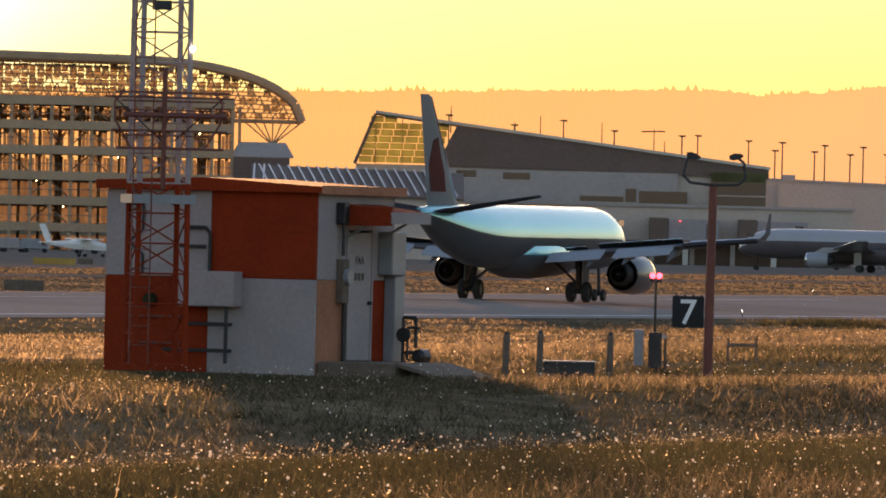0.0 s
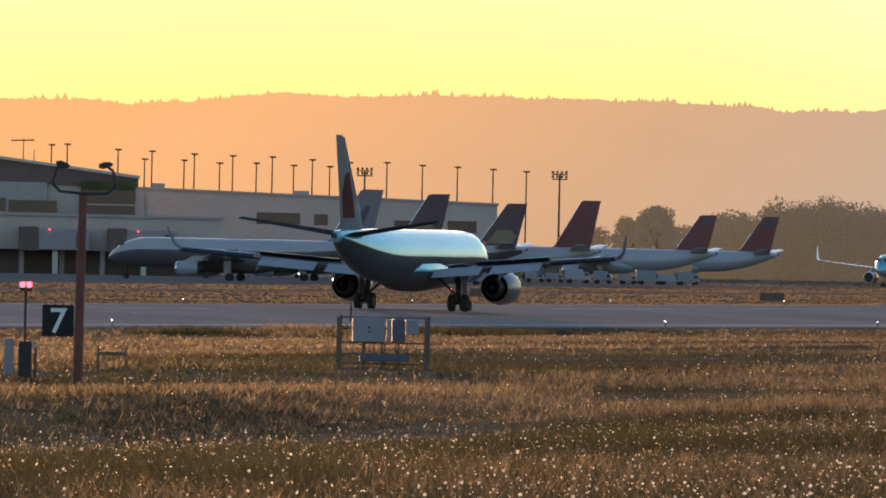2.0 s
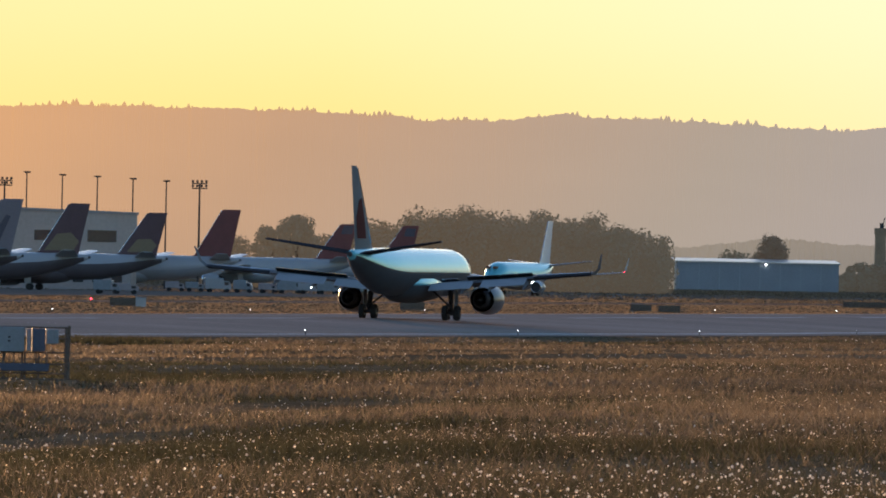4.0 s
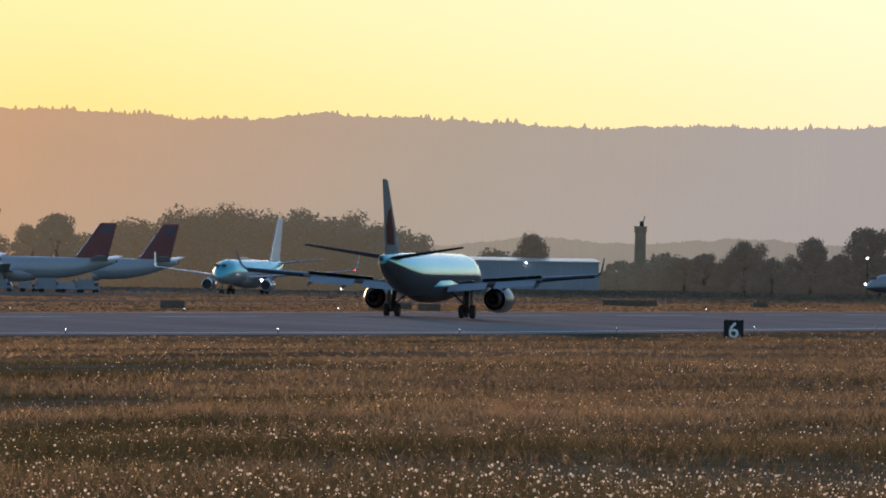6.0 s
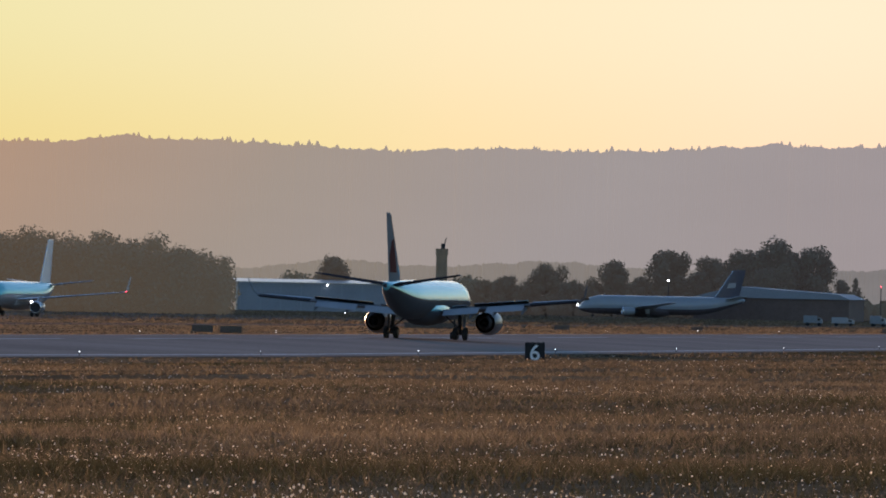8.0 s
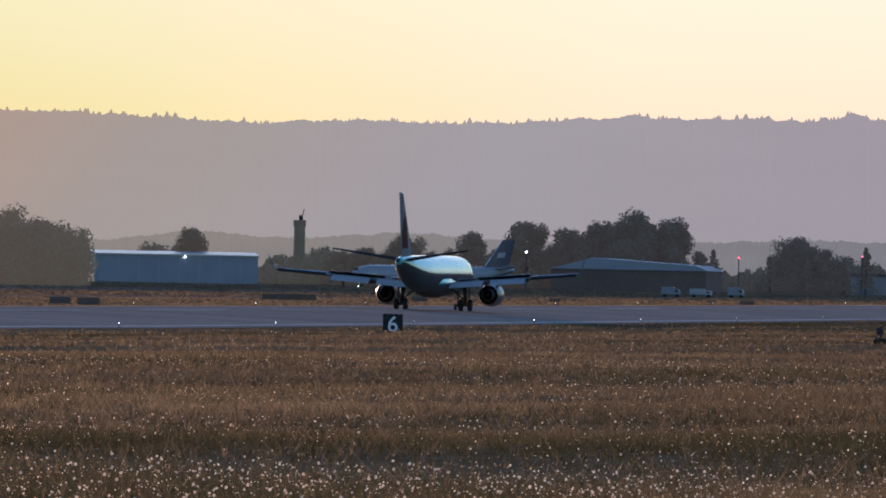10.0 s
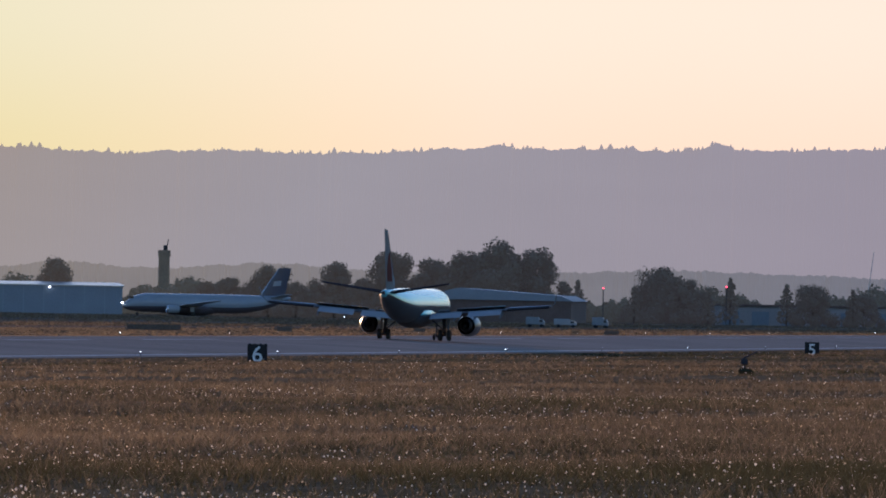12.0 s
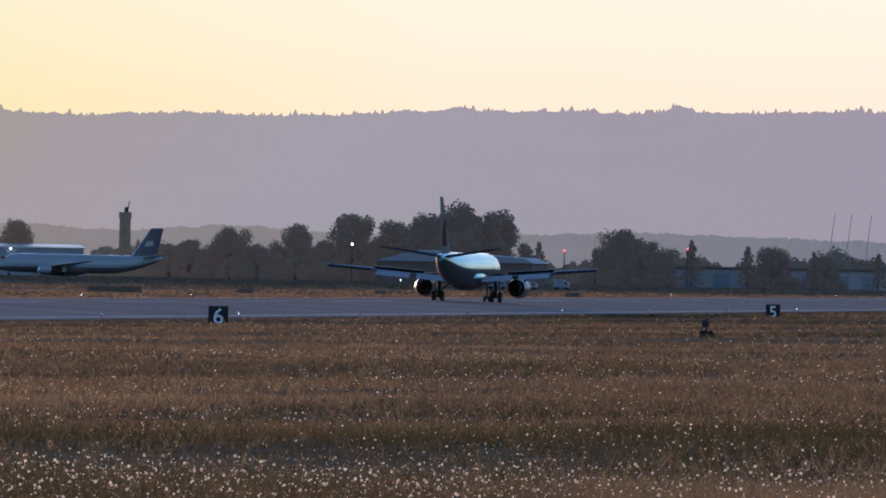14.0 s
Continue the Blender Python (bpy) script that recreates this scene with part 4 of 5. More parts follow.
# ---- terminal and far buildings ----
def terminal():
    root = thing("terminal_building", faced(980, 1770, 0), "beige terminal with a long sloping brown roof", "building", "airport buildings")
    part("wall", boxed(-30, 31.3, 0, 40, -1, 14.0), M["wall"], root, "beige wall")
    part("roof", loft([[(-18, y, 14.0), (-15.0, y, 20.1), (31.6, y, 14.5), (31.6, y, 13.2)] for y in (-0.6, 40)]), M["roof"], root, "long sloping brown roof")
    part("roof_plate", loft([[(-27.2, y, 21.35), (-27.2, y, 21.6), (-15.0, y, 20.1), (-15.0, y, 19.85)] for y in (-0.6, 6)]), M["roof"], root)
    for x in (-27.2, -23.2, -19.2):
        part("gable_mullion", boxed(x, x + 0.12, -0.74, -0.5, 14.0, 21.3 - (x + 27.2) * 0.125), M["roof"], root)
    part("gable_rake", rodded((-30.2, -0.6, 14.0), (-27.2, -0.6, 21.5), 0.25, seg=6), M["roof"], root)
    part("roof_edge", loft([[(-27.2, y, 21.6), (-27.2, y, 22.0), (31.8, y, 14.9), (31.8, y, 14.45)] for y in (-1.0, 0.2)]), M["metalroof"], root, "pale roof edge")
    for j in range(7):
        for i in range(6):
            x0, x1 = -29.6 + i * 2.0 + j * 0.28, -29.6 + (i + 1) * 2.0 + j * 0.28
            z0 = 14.2 + j * 1.0
            if z0 + 1 > 21.4 - (x0 + 27.2) * 0.125:
                continue
            part("gable_pane", boxed(x0 + 0.05, x1 - 0.05, -0.75, -0.72, z0 + 0.04, z0 + 0.96), M["pane"], root, "tinted yellow glazing")
    part("wall_band", boxed(-18, 18, -1.2, 0, 6.0, 13.6), M["wall2"], root)
    part("glazed_bay", boxed(23.0, 31.2, -1.6, 0, 6.3, 12.6), M["glass"], root, "dark glazed end bay")
    part("bright_panel", boxed(23.0, 31.2, -1.7, 0, 12.6, 14.0), M["pane"], root, "pale glazed strip")
    for z in (8.2, 10.4):
        part("bay_transom", boxed(23.0, 31.2, -1.68, -1.6, z, z + 0.16), M["wall"], root)
    for x0, x1, z0, z1 in ((10.3, 11.9, 9.2, 11.2), (12.3, 19.5, 9.1, 10.9), (3.5, 10.0, 9.2, 10.0), (-8, -4, 12.2, 13.2), (-15, -12, 12.4, 13.4)):
        w = part("window", boxed(x0, x1, -1.32, -1.2, z0, z1), M["glass"], root, "dark window band")
        part("window_frame", boxed(x0 - 0.15, x1 + 0.15, -1.28, -1.2, z0 - 0.15, z0 - 0.02), M["wall"], w)
    part("concourse", boxed(-30, 44, -9, -1.7, 3.6, 8.6), M["wall"], root, "lower concourse wall")
    part("concourse_roof", boxed(-30.4, 44.4, -9.4, -1.7, 8.6, 9.0), M["wall2"], root)
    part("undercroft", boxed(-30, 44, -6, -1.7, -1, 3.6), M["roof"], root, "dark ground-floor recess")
    for x in range(-28, 44, 6):
        part("column", boxed(x, x + 0.7, -8.8, -8.0, -1, 3.6), M["wall2"], root)
    for x in (-24.5, -8.6, 7.4, 22.9, 36.0):
        jb = part("boarding_bridge", boxed(x - 6.2, x + 1.3, -13.5, -9.4, 3.6, 6.8, 0.1), M["hutwhite"], root, "pale boarding bridge")
        part("bridge_window", boxed(x - 0.6, x + 0.7, -13.6, -13.5, 4.0, 6.2), M["navy"], jb, "dark blue panel")
        part("bridge_hood", boxed(x - 9.0, x - 6.2, -13.8, -9.0, 3.4, 7.0, 0.1), M["roof"], jb)
        part("bridge_leg", boxed(x - 4, x - 3.2, -12, -11.2, -0.5, 3.6), M["steel"], jb)
        part("bridge_lamp", bmesh_ball((x - 4.5, -13.7, 6.6), 0.1), M["redlamp"], jb)
    for x, z, h in ((-16, 20.4, 2.6), (-6.4, 19.2, 1.6), (-2.6, 18.6, 3.2), (6.6, 17.4, 3.6), (14.4, 16.6, 3.6), (16, 16.4, 2.0), (8.5, 17.2, 1.8)):
        part("roof_antenna", rodded((x, 4, z - 1.5), (x, 4, z + h), 0.10, 0.05), M["darkmetal"], root)
    part("roof_antenna", rodded((12.5, 4, 19.8), (16, 4, 19.9), 0.1), M["darkmetal"], root)
    # second block
    root = thing("terminal_wing", faced(1673, 1850, 0), "long flat beige terminal wing", "building", "airport buildings")
    part("wall", loft([[(-28.5, y, -1), (28, y, -1), (28, y, 11.9), (-28.5, y, 13.3)] for y in (0, 40)]), M["wall"], root)
    part("parapet", loft([[(-28.6, y, 13.2), (28.2, y, 11.8), (28.2, y, 12.2), (-28.6, y, 13.6)] for y in (-0.3, 0.3)]), M["wall2"], root)
    part("end_block", boxed(-28.5, -27, -1, 0, 0, 12.4), M["wall2"], root)
    for x0, x1, z0, z1 in ((-9.5, -2.7, 8.2, 10.0), (-0.5, 1.6, 8.2, 9.9), (20.3, 24.8, 7.5, 9.3), (12, 17, 7.6, 9.2)):
        part("window", boxed(x0, x1, -0.12, 0, z0, z1), M["glass"], root, "dark window band")
    part("lower_wing", boxed(-28, 27, -14, 0, -1, 5.6), M["wall2"], root)
    for x in range(-27, 25, 3):
        part("lower_window", boxed(x, x + 1.6, -14.1, -14, 1.2, 3.6), M["glass"], root)
    part("roof_unit", boxed(-26, -24, 4, 7, 13.0, 14.2), M["wall2"], root)
    part("roof_unit", boxed(-4, -1.4, 4, 7, 12.4, 13.5), M["wall2"], root)
    # ribbed roof
    root = thing("ribbed_roof_hall", faced(630, 1730, 0), "low hall with a pale ribbed metal roof", "building", "airport buildings")
    part("wall", boxed(-15.6, 15.2, 0, 16, -1, 9.2), M["wall"], root)
    part("roof", loft([[(-15.8, y, z), (15.4, y, z - 0.6), (15.4, y, z - 0.9), (-15.8, y, z - 0.4)] for y, z in ((-0.5, 9.6), (16, 13.4))]), M["roof"], root)
    for i in range(22):
        x = -15.5 + i * 1.42
        part("roof_rib", loft([[(x + dx, y, z), (x + dx + 0.25, y, z), (x + dx + 0.25, y, z + 0.2), (x + dx, y, z + 0.2)] for dx, y, z in ((0, -0.5, 9.6 - 0.02 * i), (-2.2 if i > 1 else 0, 16, 13.4 - 0.02 * i))]), M["metalroof"], root)
    # car park
    root = thing("parking_garage", faced(110, 1800, 0), "multi-storey car park with open decks", "building", "airport buildings")
    for z in (3.4, 7.4, 11.2, 15.1, 18.9, 22.6):
        part("deck", boxed(-36, 25.5, 0, 30, z - 0.55, z + 0.75), M["caroof"], root, "concrete deck parapet")
    for i in range(21):
        x = -36 + i * 3.05
        part("column", boxed(x, x + 0.5, 0.3, 1.2, -1, 22.6), M["caroof"], root)
        part("column", boxed(x + 1.3, x + 1.75, 14, 15, -1, 22.6), M["caroof"], root)
    # Sheets added behind the decks, backlit to pass for brown haze.
    fins = bmesh.new()
    rg = random.Random(12)
    for i in range(112):
        for z in (-0.8, 4.1, 8.1, 11.9, 15.8, 19.6):
            if rg.random() < (1.0 if z < 15 else 0.82):
                x = -36 + i * 0.55
                sheet(fins, x, x + (0.56 if z < 10 else rg.uniform(0.46, 0.56)), 24, z, z + (3.0 if z < 10 else rg.uniform(1.9, 3.0)))
    tagged(part("deck_haze_sheets", fins, M["deckhaze"], root, "added translucent brown sheets for the haze between decks"), kind="stuff")
    for i in range(10):
        for z in (4.1, 8.1, 11.9, 15.8, 19.6):
            if (i + int(z)) % 2:
                part("brace", rodded((-36 + i * 6.1, 3, z), (-33 + i * 6.1, 3, z + 2.6), 0.14, seg=5), M["caroof"], root)
                part("brace", rodded((-30 + i * 6.1, 3, z), (-33 + i * 6.1, 3, z + 2.6), 0.14, seg=5), M["caroof"], root)
    part("stair_block", boxed(25.5, 34, 0, 12, -1, 14.8), M["roof"], root)
    part("roof_house", loft([[(25.2 + a, y, 14.8 + z), (34.6 - a, y, 14.8 + z), (34.6 - a, y, 15.0 + z), (25.2 + a, y, 15.0 + z)] for a, z, y in ((0, 0, 0), (1.2, 2.1, 2), (1.2, 2.1, 8), (0, 0, 10))]), M["wall2"], root)
    for z in (5.2, 9.1, 13.0, 16.9, 20.6):
        part("guard_rail", rodded((-36, 0.15, z + 0.1), (25.5, 0.15, z + 0.1), 0.06, seg=5), M["steel"], root)
    for i in range(9):
        part("ramp", loft([[(-34 + i * 6.2, y, 2 + (i % 5) * 3.86), (-28.5 + i * 6.2, y, 4.4 + (i % 5) * 3.86), (-28.5 + i * 6.2, y, 4.9 + (i % 5) * 3.86), (-34 + i * 6.2, y, 2.5 + (i % 5) * 3.86)] for y in (6, 9)]), M["wall2"], root)
    for i in range(14):
        part("deck_light", bmesh_ball((-33 + i * 4.1, 0.9, 6.6 + (i * 7 % 4) * 3.85), 0.11), M["amberlamp"], root)
    # great canopy
    root = thing("glass_canopy", faced(200, 1830, 0), "huge arched steel and glass canopy", "canopy")
    a, b, cx, cz = 26.4, 9.0, 2.0, 20.5

    def arch(s):
        e = min(1.0, max(0.0, s))
        return Vector((cx + a * e, 0, cz + b * math.sqrt(max(0.0, 1 - e ** 2.2))))
    outer = bmesh.new()
    pts = [Vector((-60, 0, cz + b + 0.9))] + [arch(i / 24) for i in range(25)]
    for p0, p1 in zip(pts, pts[1:]):
        rod(outer, p0, p1, 0.75, seg=6)
    part("rim", outer, M["truss"], root, "thick brown rim")
    shell = loft([[(p.x, y, p.z) for p in pts] + [(p.x, y, p.z - 0.25) for p in reversed(pts)] for y in (0, 28)])
    part("roof_shell", shell, M["truss"], root)
    part("lower_chord", tube(bmesh.new(), [(-60, 0, cz), (cx + a, 0, cz)], 0.3), M["truss"], root)
    web = bmesh.new()
    step = 1.25
    cols = [(-60 + i * step) for i in range(int((60 + cx + a) / step) + 1)]

    def lid(x):
        return cz + b + 0.6 if x < cx else arch((x - cx) / a).z
    for i, x in enumerate(cols):
        z = cz
        j = 0
        while z < lid(x) - 0.4:
            z2 = min(z + 1.3, lid(min(x + step, cx + a)))
            rod(web, (x, 0.1 + 0.3 * j, z), (x + step * (1 if (i + j) % 2 else -1) * 0.5, 0.1 + 0.3 * j, z2), 0.10, seg=4)
            rod(web, (x, 0.1 + 0.3 * j, z), (x + step, 0.1 + 0.3 * j, z), 0.09, seg=4)
            rod(web, (x + 0.4, 3.0, z + 0.5), (x + 0.4 + step * (-1 if (i + j) % 2 else 1) * 0.6, 3.0, z2 + 0.3), 0.08, seg=4)
            rod(web, (x, 3.0, z + 0.6), (x + step, 3.0, z + 0.6), 0.08, seg=4)
            z, j = z + 1.3, j + 1
    lat = part("lattice", web, M["truss"], root, "dense triangulated steel lattice")
    tagged(lat, kind="stuff")
    panes = bmesh.new()
    rp = random.Random(3)
    for i, x in enumerate(cols):
        for j in range(8):
            z = cz + 0.4 + j * 1.12
            if z + 1.0 > lid(x + step) or rp.random() > (1.0 if x < 4 else 0.74) * (0.45 if j < 1 else (0.8 if j < 3 else (0.88 if j < 5 else 1.0))):
                continue
            sheet(panes, x, x + step * rp.uniform(0.75, 1.0), 4.0, z, z + rp.uniform(0.9, 1.12))
    tagged(part("glazing", panes, M["canopyglass"], root, "amber canopy glazing with open gaps"), kind="stuff")
    for x in (24.0, 13.0, 2.0, -9.0):
        for dx in (-4.5, -3, -1.5, 0, 1.5, 3, 4.5):
            part("strut", rodded((x, 0, cz - 3.6), (x + dx, 0, cz), 0.12, seg=5), M["truss"], root)
        part("pier", boxed(x - 0.6, x + 0.6, -0.6, 0.6, -1, cz - 3.6), M["wall2"], root)


def lamps():
    first = None
    data = [(787, 205, 1900), (903, 222, 1900), (990, 214, 1900), (1080, 232, 1900), (1200, 241, 1900), (1228, 240, 1900), (1318, 249, 1950), (1365, 266, 1950), (1378, 252, 1950), (1435, 268, 1950), (1453, 257, 1950), (1503, 273, 1950), (1526, 260, 1950),
            (1568, 273, 1950), (1596, 262, 1950), (1634, 277, 1950), (1667, 267, 1950), (1698, 279, 1950), (1733, 272, 1950), (1799, 272, 1950), (1862, 277, 1950), (1924, 280, 1950), (1987, 284, 1950), (2046, 288, 1950)]
    for st, v, r in data:
        st = st - 5 if st > 1500 else st
        h = (378.4 - (v - 0.02 * st)) * r / 21000 + 5.5
        m = faced(st, r)
        root = thing("apron_lamp", m, "tall slender apron lamp post", "street lamp", "apron lamp posts")
        part("post", rodded((0, 0, -0.5), (0, 0, h), 0.16, 0.10), M["darkmetal"], root)
        part("lamp_head", boxed(-0.35, 0.6, -0.3, 0.3, h, h + 0.28, 0.05), M["darkmetal"], root)
        part("bracket", boxed(-0.6, 0.1, -0.15, 0.15, h + 0.1, h + 0.25), M["darkmetal"], root)
    for st, v in ((1755, 285), (2100, 291)):
        root = thing("floodlight_mast", faced(st, 1990), "tall mast with a cluster of floodlights", "floodlight", "floodlight masts")
        h = (378.4 - (v - 0.02 * st)) * 1990 / 21000 + 5.5
        part("mast", rodded((0, 0, -0.5), (0, 0, h), 0.22, 0.14), M["darkmetal"], root)
        part("crossarm", boxed(-1.3, 1.3, -0.1, 0.1, h - 0.9, h - 0.7), M["darkmetal"], root)
        part("crossarm", boxed(-1.3, 1.3, -0.1, 0.1, h - 0.1, h + 0.1), M["darkmetal"], root)
        for i in range(4):
            for z in (h - 0.6, h + 0.15):
                part("floodlight", boxed(-1.35 + i * 0.75, -0.95 + i * 0.75, -0.2, 0.2, z, z + 0.42, 0.04), M["darkmetal"], root)


def back(st, r, turn=0.0):
    """A far pose, where things are set back and larger by a quarter."""
    return faced(st, r * 1.25, turn) @ Matrix.Scale(1.25, 4)


def far_buildings():
    root = thing("blue_hangar", back(3090, 2330, 4.6), "blue-grey metal hangar with a sunlit end", "building", "airport buildings")
    part("wall", boxed(-16, 16, 0, 24, -1, 5.4), M["blue_hangar"], root)
    part("roof", loft([[(-16.3, y, z), (16.3, y, z), (16.3, y, z + 0.25), (-16.3, y, z + 0.25)] for y, z in ((-0.3, 5.4), (12, 6.0), (24.3, 5.4))]), M["metalroof"], root)
    part("end_wall", boxed(-16.4, -16.0, -0.5, 24, -1, 5.6), M["metalroof"], root, "pale end wall")
    for i in range(8):
        part("cladding_rib", boxed(-15.6 + i * 4, -15.4 + i * 4, -0.06, 0, -1, 5.3), M["hullgrey"], root)
    part("flood_lamp", bmesh_ball((1.6, -0.3, 5.2), 0.19), M["whitelamp"], root, "bright wall lamp")
    root = thing("low_hangar", back(3890, 2280, -6), "long dark hangar with a shallow metal roof", "building", "airport buildings")
    part("wall", boxed(-15, 15, 0, 30, -1, 4.2), M["roof"], root)
    part("roof", loft([[(-15.4, y, 4.2), (15.4, y, 4.2), (13, y, 5.2), (-7, y, 6.4)] for y in (-0.4, 30.4)]), M["blue_hangar"], root)
    for i in range(5):
        part("hangar_door", boxed(-13 + i * 5.4, -8.4 + i * 5.4, -0.15, 0, -1, 3.6), M["roof"], root)
    root = thing("long_shed", back(4400, 2400, 0), "long low grey warehouse behind the field", "building", "airport buildings")
    part("wall", boxed(-26, 30, 0, 20, -1, 3.8), M["wall2"], root)
    part("roof", boxed(-26.4, 30.4, -0.4, 20.4, 3.8, 4.2), M["roof"], root)
    for i in range(9):
        part("bay_door", boxed(-24 + i * 6, -20.5 + i * 6, -0.12, 0, -1, 2.8), M["box"], root)
    root = thing("round_tower", back(3306, 2600, 0), "slender concrete tower with antennas on top", "tower")
    part("shaft", rodded((0, 0, -1), (0, 0, 13.6), 1.35, 1.2, 16), M["truss"], root)
    part("gallery", rodded((0, 0, 12.4), (0, 0, 13.8), 1.38, 1.38, 16), M["truss"], root)
    part("top_house", boxed(-0.2, 0.7, -0.4, 0.4, 13.8, 14.9), M["darkmetal"], root)
    part("aerial", rodded((0.5, 0, 14.5), (0.9, 0, 16.2), 0.1), M["darkmetal"], root)
    # poles with lights
    for st, r, h, m in ((3708, 2300, 7.2, "whitelamp"), (4084, 2200, 6.6, "redlamp"), (4302, 2250, 7.3, "redlamp")):
        root = thing("light_pole", back(st, r), "thin pole with a glowing lamp", "street lamp", "far lamp poles")
        part("pole", rodded((0, 0, -1), (0, 0, h), 0.09), M["darkmetal"], root)
        part("lamp", bmesh_ball((0, -0.2, h + 0.1), 0.15 if m == "redlamp" else 0.22), M[m], root, "glowing lamp")
    # pylons
    for st in (4555, 4585, 4620):
        root = thing("power_pylon", faced(st, 3400), "distant steel power line pylon", "pylon", "power pylons")
        part("mast", rodded((-1.5, 0, 0), (1.0, 0, 21), 0.16, 0.08), M["offwhite"], root)
    # vehicles on the apron
    r0 = random.Random(4)
    for i, st in enumerate((2060, 2095, 2135, 2180, 2225, 2262, 2300, 2330, 1970, 1940, 330, 480, 20, 60, 150, 1010, 1060, 3965, 4018, 4080)):
        w, h = r0.uniform(2.6, 4.2), r0.uniform(1.5, 2.4)
        root = thing("service_vehicle", faced(st, 1640 if st < 2000 else (1830 if st < 3000 else 2200), r0.uniform(-15, 15)), "small boxy airport service vehicle", "vehicle", "service vehicles")
        c = M[("hutwhite", "box", "hullgrey", "box")[i % 4]]
        part("cargo_box", boxed(-w / 2, w * 0.2, -0.9, 0.9, 0.55, h, 0.06), c, root)
        cab = part("cab", loft([[(w * 0.2, y, 0.5), (w * 0.5, y, 0.5), (w * 0.5, y, 1.05), (w * 0.4, y, h * 0.8), (w * 0.2, y, h * 0.82)] for y in (-0.85, 0.85)]), c, root)
        part("windscreen", boxed(w * 0.24, w * 0.4, -0.87, 0.87, h * 0.52, h * 0.74), M["glass"], cab)
        for x in (-w * 0.3, w * 0.34):
            for y in (-0.85, 0.85):
                part("wheel", rodded((x, y - 0.1, 0.33), (x, y + 0.1, 0.33), 0.33, seg=12), M["rubber"], root)
    # light aircraft
    root = thing("light_aircraft", faced(125, 1500, 20), "small white high-wing light aircraft parked", "airplane")
    part("fuselage", loft([[(x, y * k, z0 + z * k) for y, z in ((-0.5, 0), (-0.35, 0.5), (0.35, 0.5), (0.5, 0), (0.35, -0.5), (-0.35, -0.5))] for x, k, z0 in ((5.2, 0.3, 1.3), (4.6, 0.9, 1.3), (2.5, 1.3, 1.6), (0.5, 1.2, 1.6), (-3.6, 0.3, 1.7))]), M["white"], root)
    part("fin", loft([[(x, -0.06, z), (x, 0.06, z), (x - 0.3, 0.06, z), (x - 0.9, -0.06, z)] for x, z in ((-2.6, 1.8), (-3.6, 4.1))]), M["white"], root)
    part("wing", boxed(0.9, 2.4, -5.2, 5.2, 2.2, 2.36, 0.05), M["white"], root)
    part("tailplane", boxed(-3.9, -3.0, -1.7, 1.7, 1.75, 1.84, 0.03), M["white"], root)
    for x, y in ((4.2, 0), (1.4, -1.1), (1.4, 1.1)):
        part("wheel", rodded((x, y - 0.08, 0.25), (x, y + 0.08, 0.25), 0.25, seg=12), M["rubber"], root)
        part("strut", rodded((x, y, 0.25), (x, y * 0.4, 1.3), 0.05), M["steel"], root)


terminal()
lamps()
far_buildings()


# ---- trees and distance ----
def leaf_quads(rng, centres, radii, per, size):
    """Leaf clumps: small tilted quads scattered through balls."""
    n = len(centres) * per
    c = np.repeat(np.asarray(centres), per, axis=0)
    r = np.repeat(np.asarray(radii), per)
    d = rng.normal(size=(n, 3))
    d /= np.linalg.norm(d, axis=1)[:, None]
    p = c + d * (r * rng.uniform(0.45, 1.05, n))[:, None]
    out = d + rng.normal(size=(n, 3)) * 0.3
    u = np.cross(out, rng.normal(size=(n, 3)))
    u /= np.linalg.norm(u, axis=1)[:, None]
    w = np.cross(out, u)
    w /= np.linalg.norm(w, axis=1)[:, None]
    s = (size * rng.uniform(0.6, 1.4, n))[:, None]
    q = np.stack([p - u * s - w * s * 0.6, p + u * s - w * s * 0.6, p + u * s + w * s * 0.6, p - u * s + w * s * 0.6], axis=1)
    return q.reshape(-1, 3)


def broad_tree(m, h, w, seed, leaf=None, group="broadleaf trees"):
    rng = np.random.default_rng(seed)
    root = thing("tree", m, "dark broadleaf tree with a rounded uneven crown", "tree", group)
    bm = bmesh.new()
    rod(bm, (0, 0, -0.5), (0, 0, h * 0.5), h * 0.028, h * 0.016, 8)
    cs, rs = [], []
    for i in range(20):
        a = i * 2.4 + rng.uniform(-0.4, 0.4)
        z = h * (0.06 + 0.82 * (i + rng.uniform(0, 1)) / 20)
        spread = w * 0.5 * math.sqrt(max(0.05, 1 - ((z / h - 0.42) / 0.6) ** 2)) * rng.uniform(0.4, 1.0)
        p = (spread * math.cos(a), spread * math.sin(a), z)
        rod(bm, (0, 0, h * 0.1 + i * h * 0.02), p, h * 0.007, h * 0.003, 5)
        cs.append(p)
        rs.append(w * rng.uniform(0.12, 0.26))
    for i in range(9):
        a = i * 2.4 + seed
        cs.append((w * 0.62 * math.cos(a), w * 0.5 * math.sin(a), h * rng.uniform(0.04, 0.2)))
        rs.append(w * rng.uniform(0.13, 0.2))
    cs += [(0, 0, h * 0.86), (w * 0.1, 0, h * 0.7), (-w * 0.12, 0, h * 0.55)]
    rs += [w * 0.18, w * 0.29, w * 0.31]
    part("trunk", bm, M["bark"], root)
    crown = new("crown", raw_mesh("crown", leaf_quads(rng, cs, rs, 400, 0.016 * h), 4, leaf or M["leaf"]))
    crown.parent = root
    return root


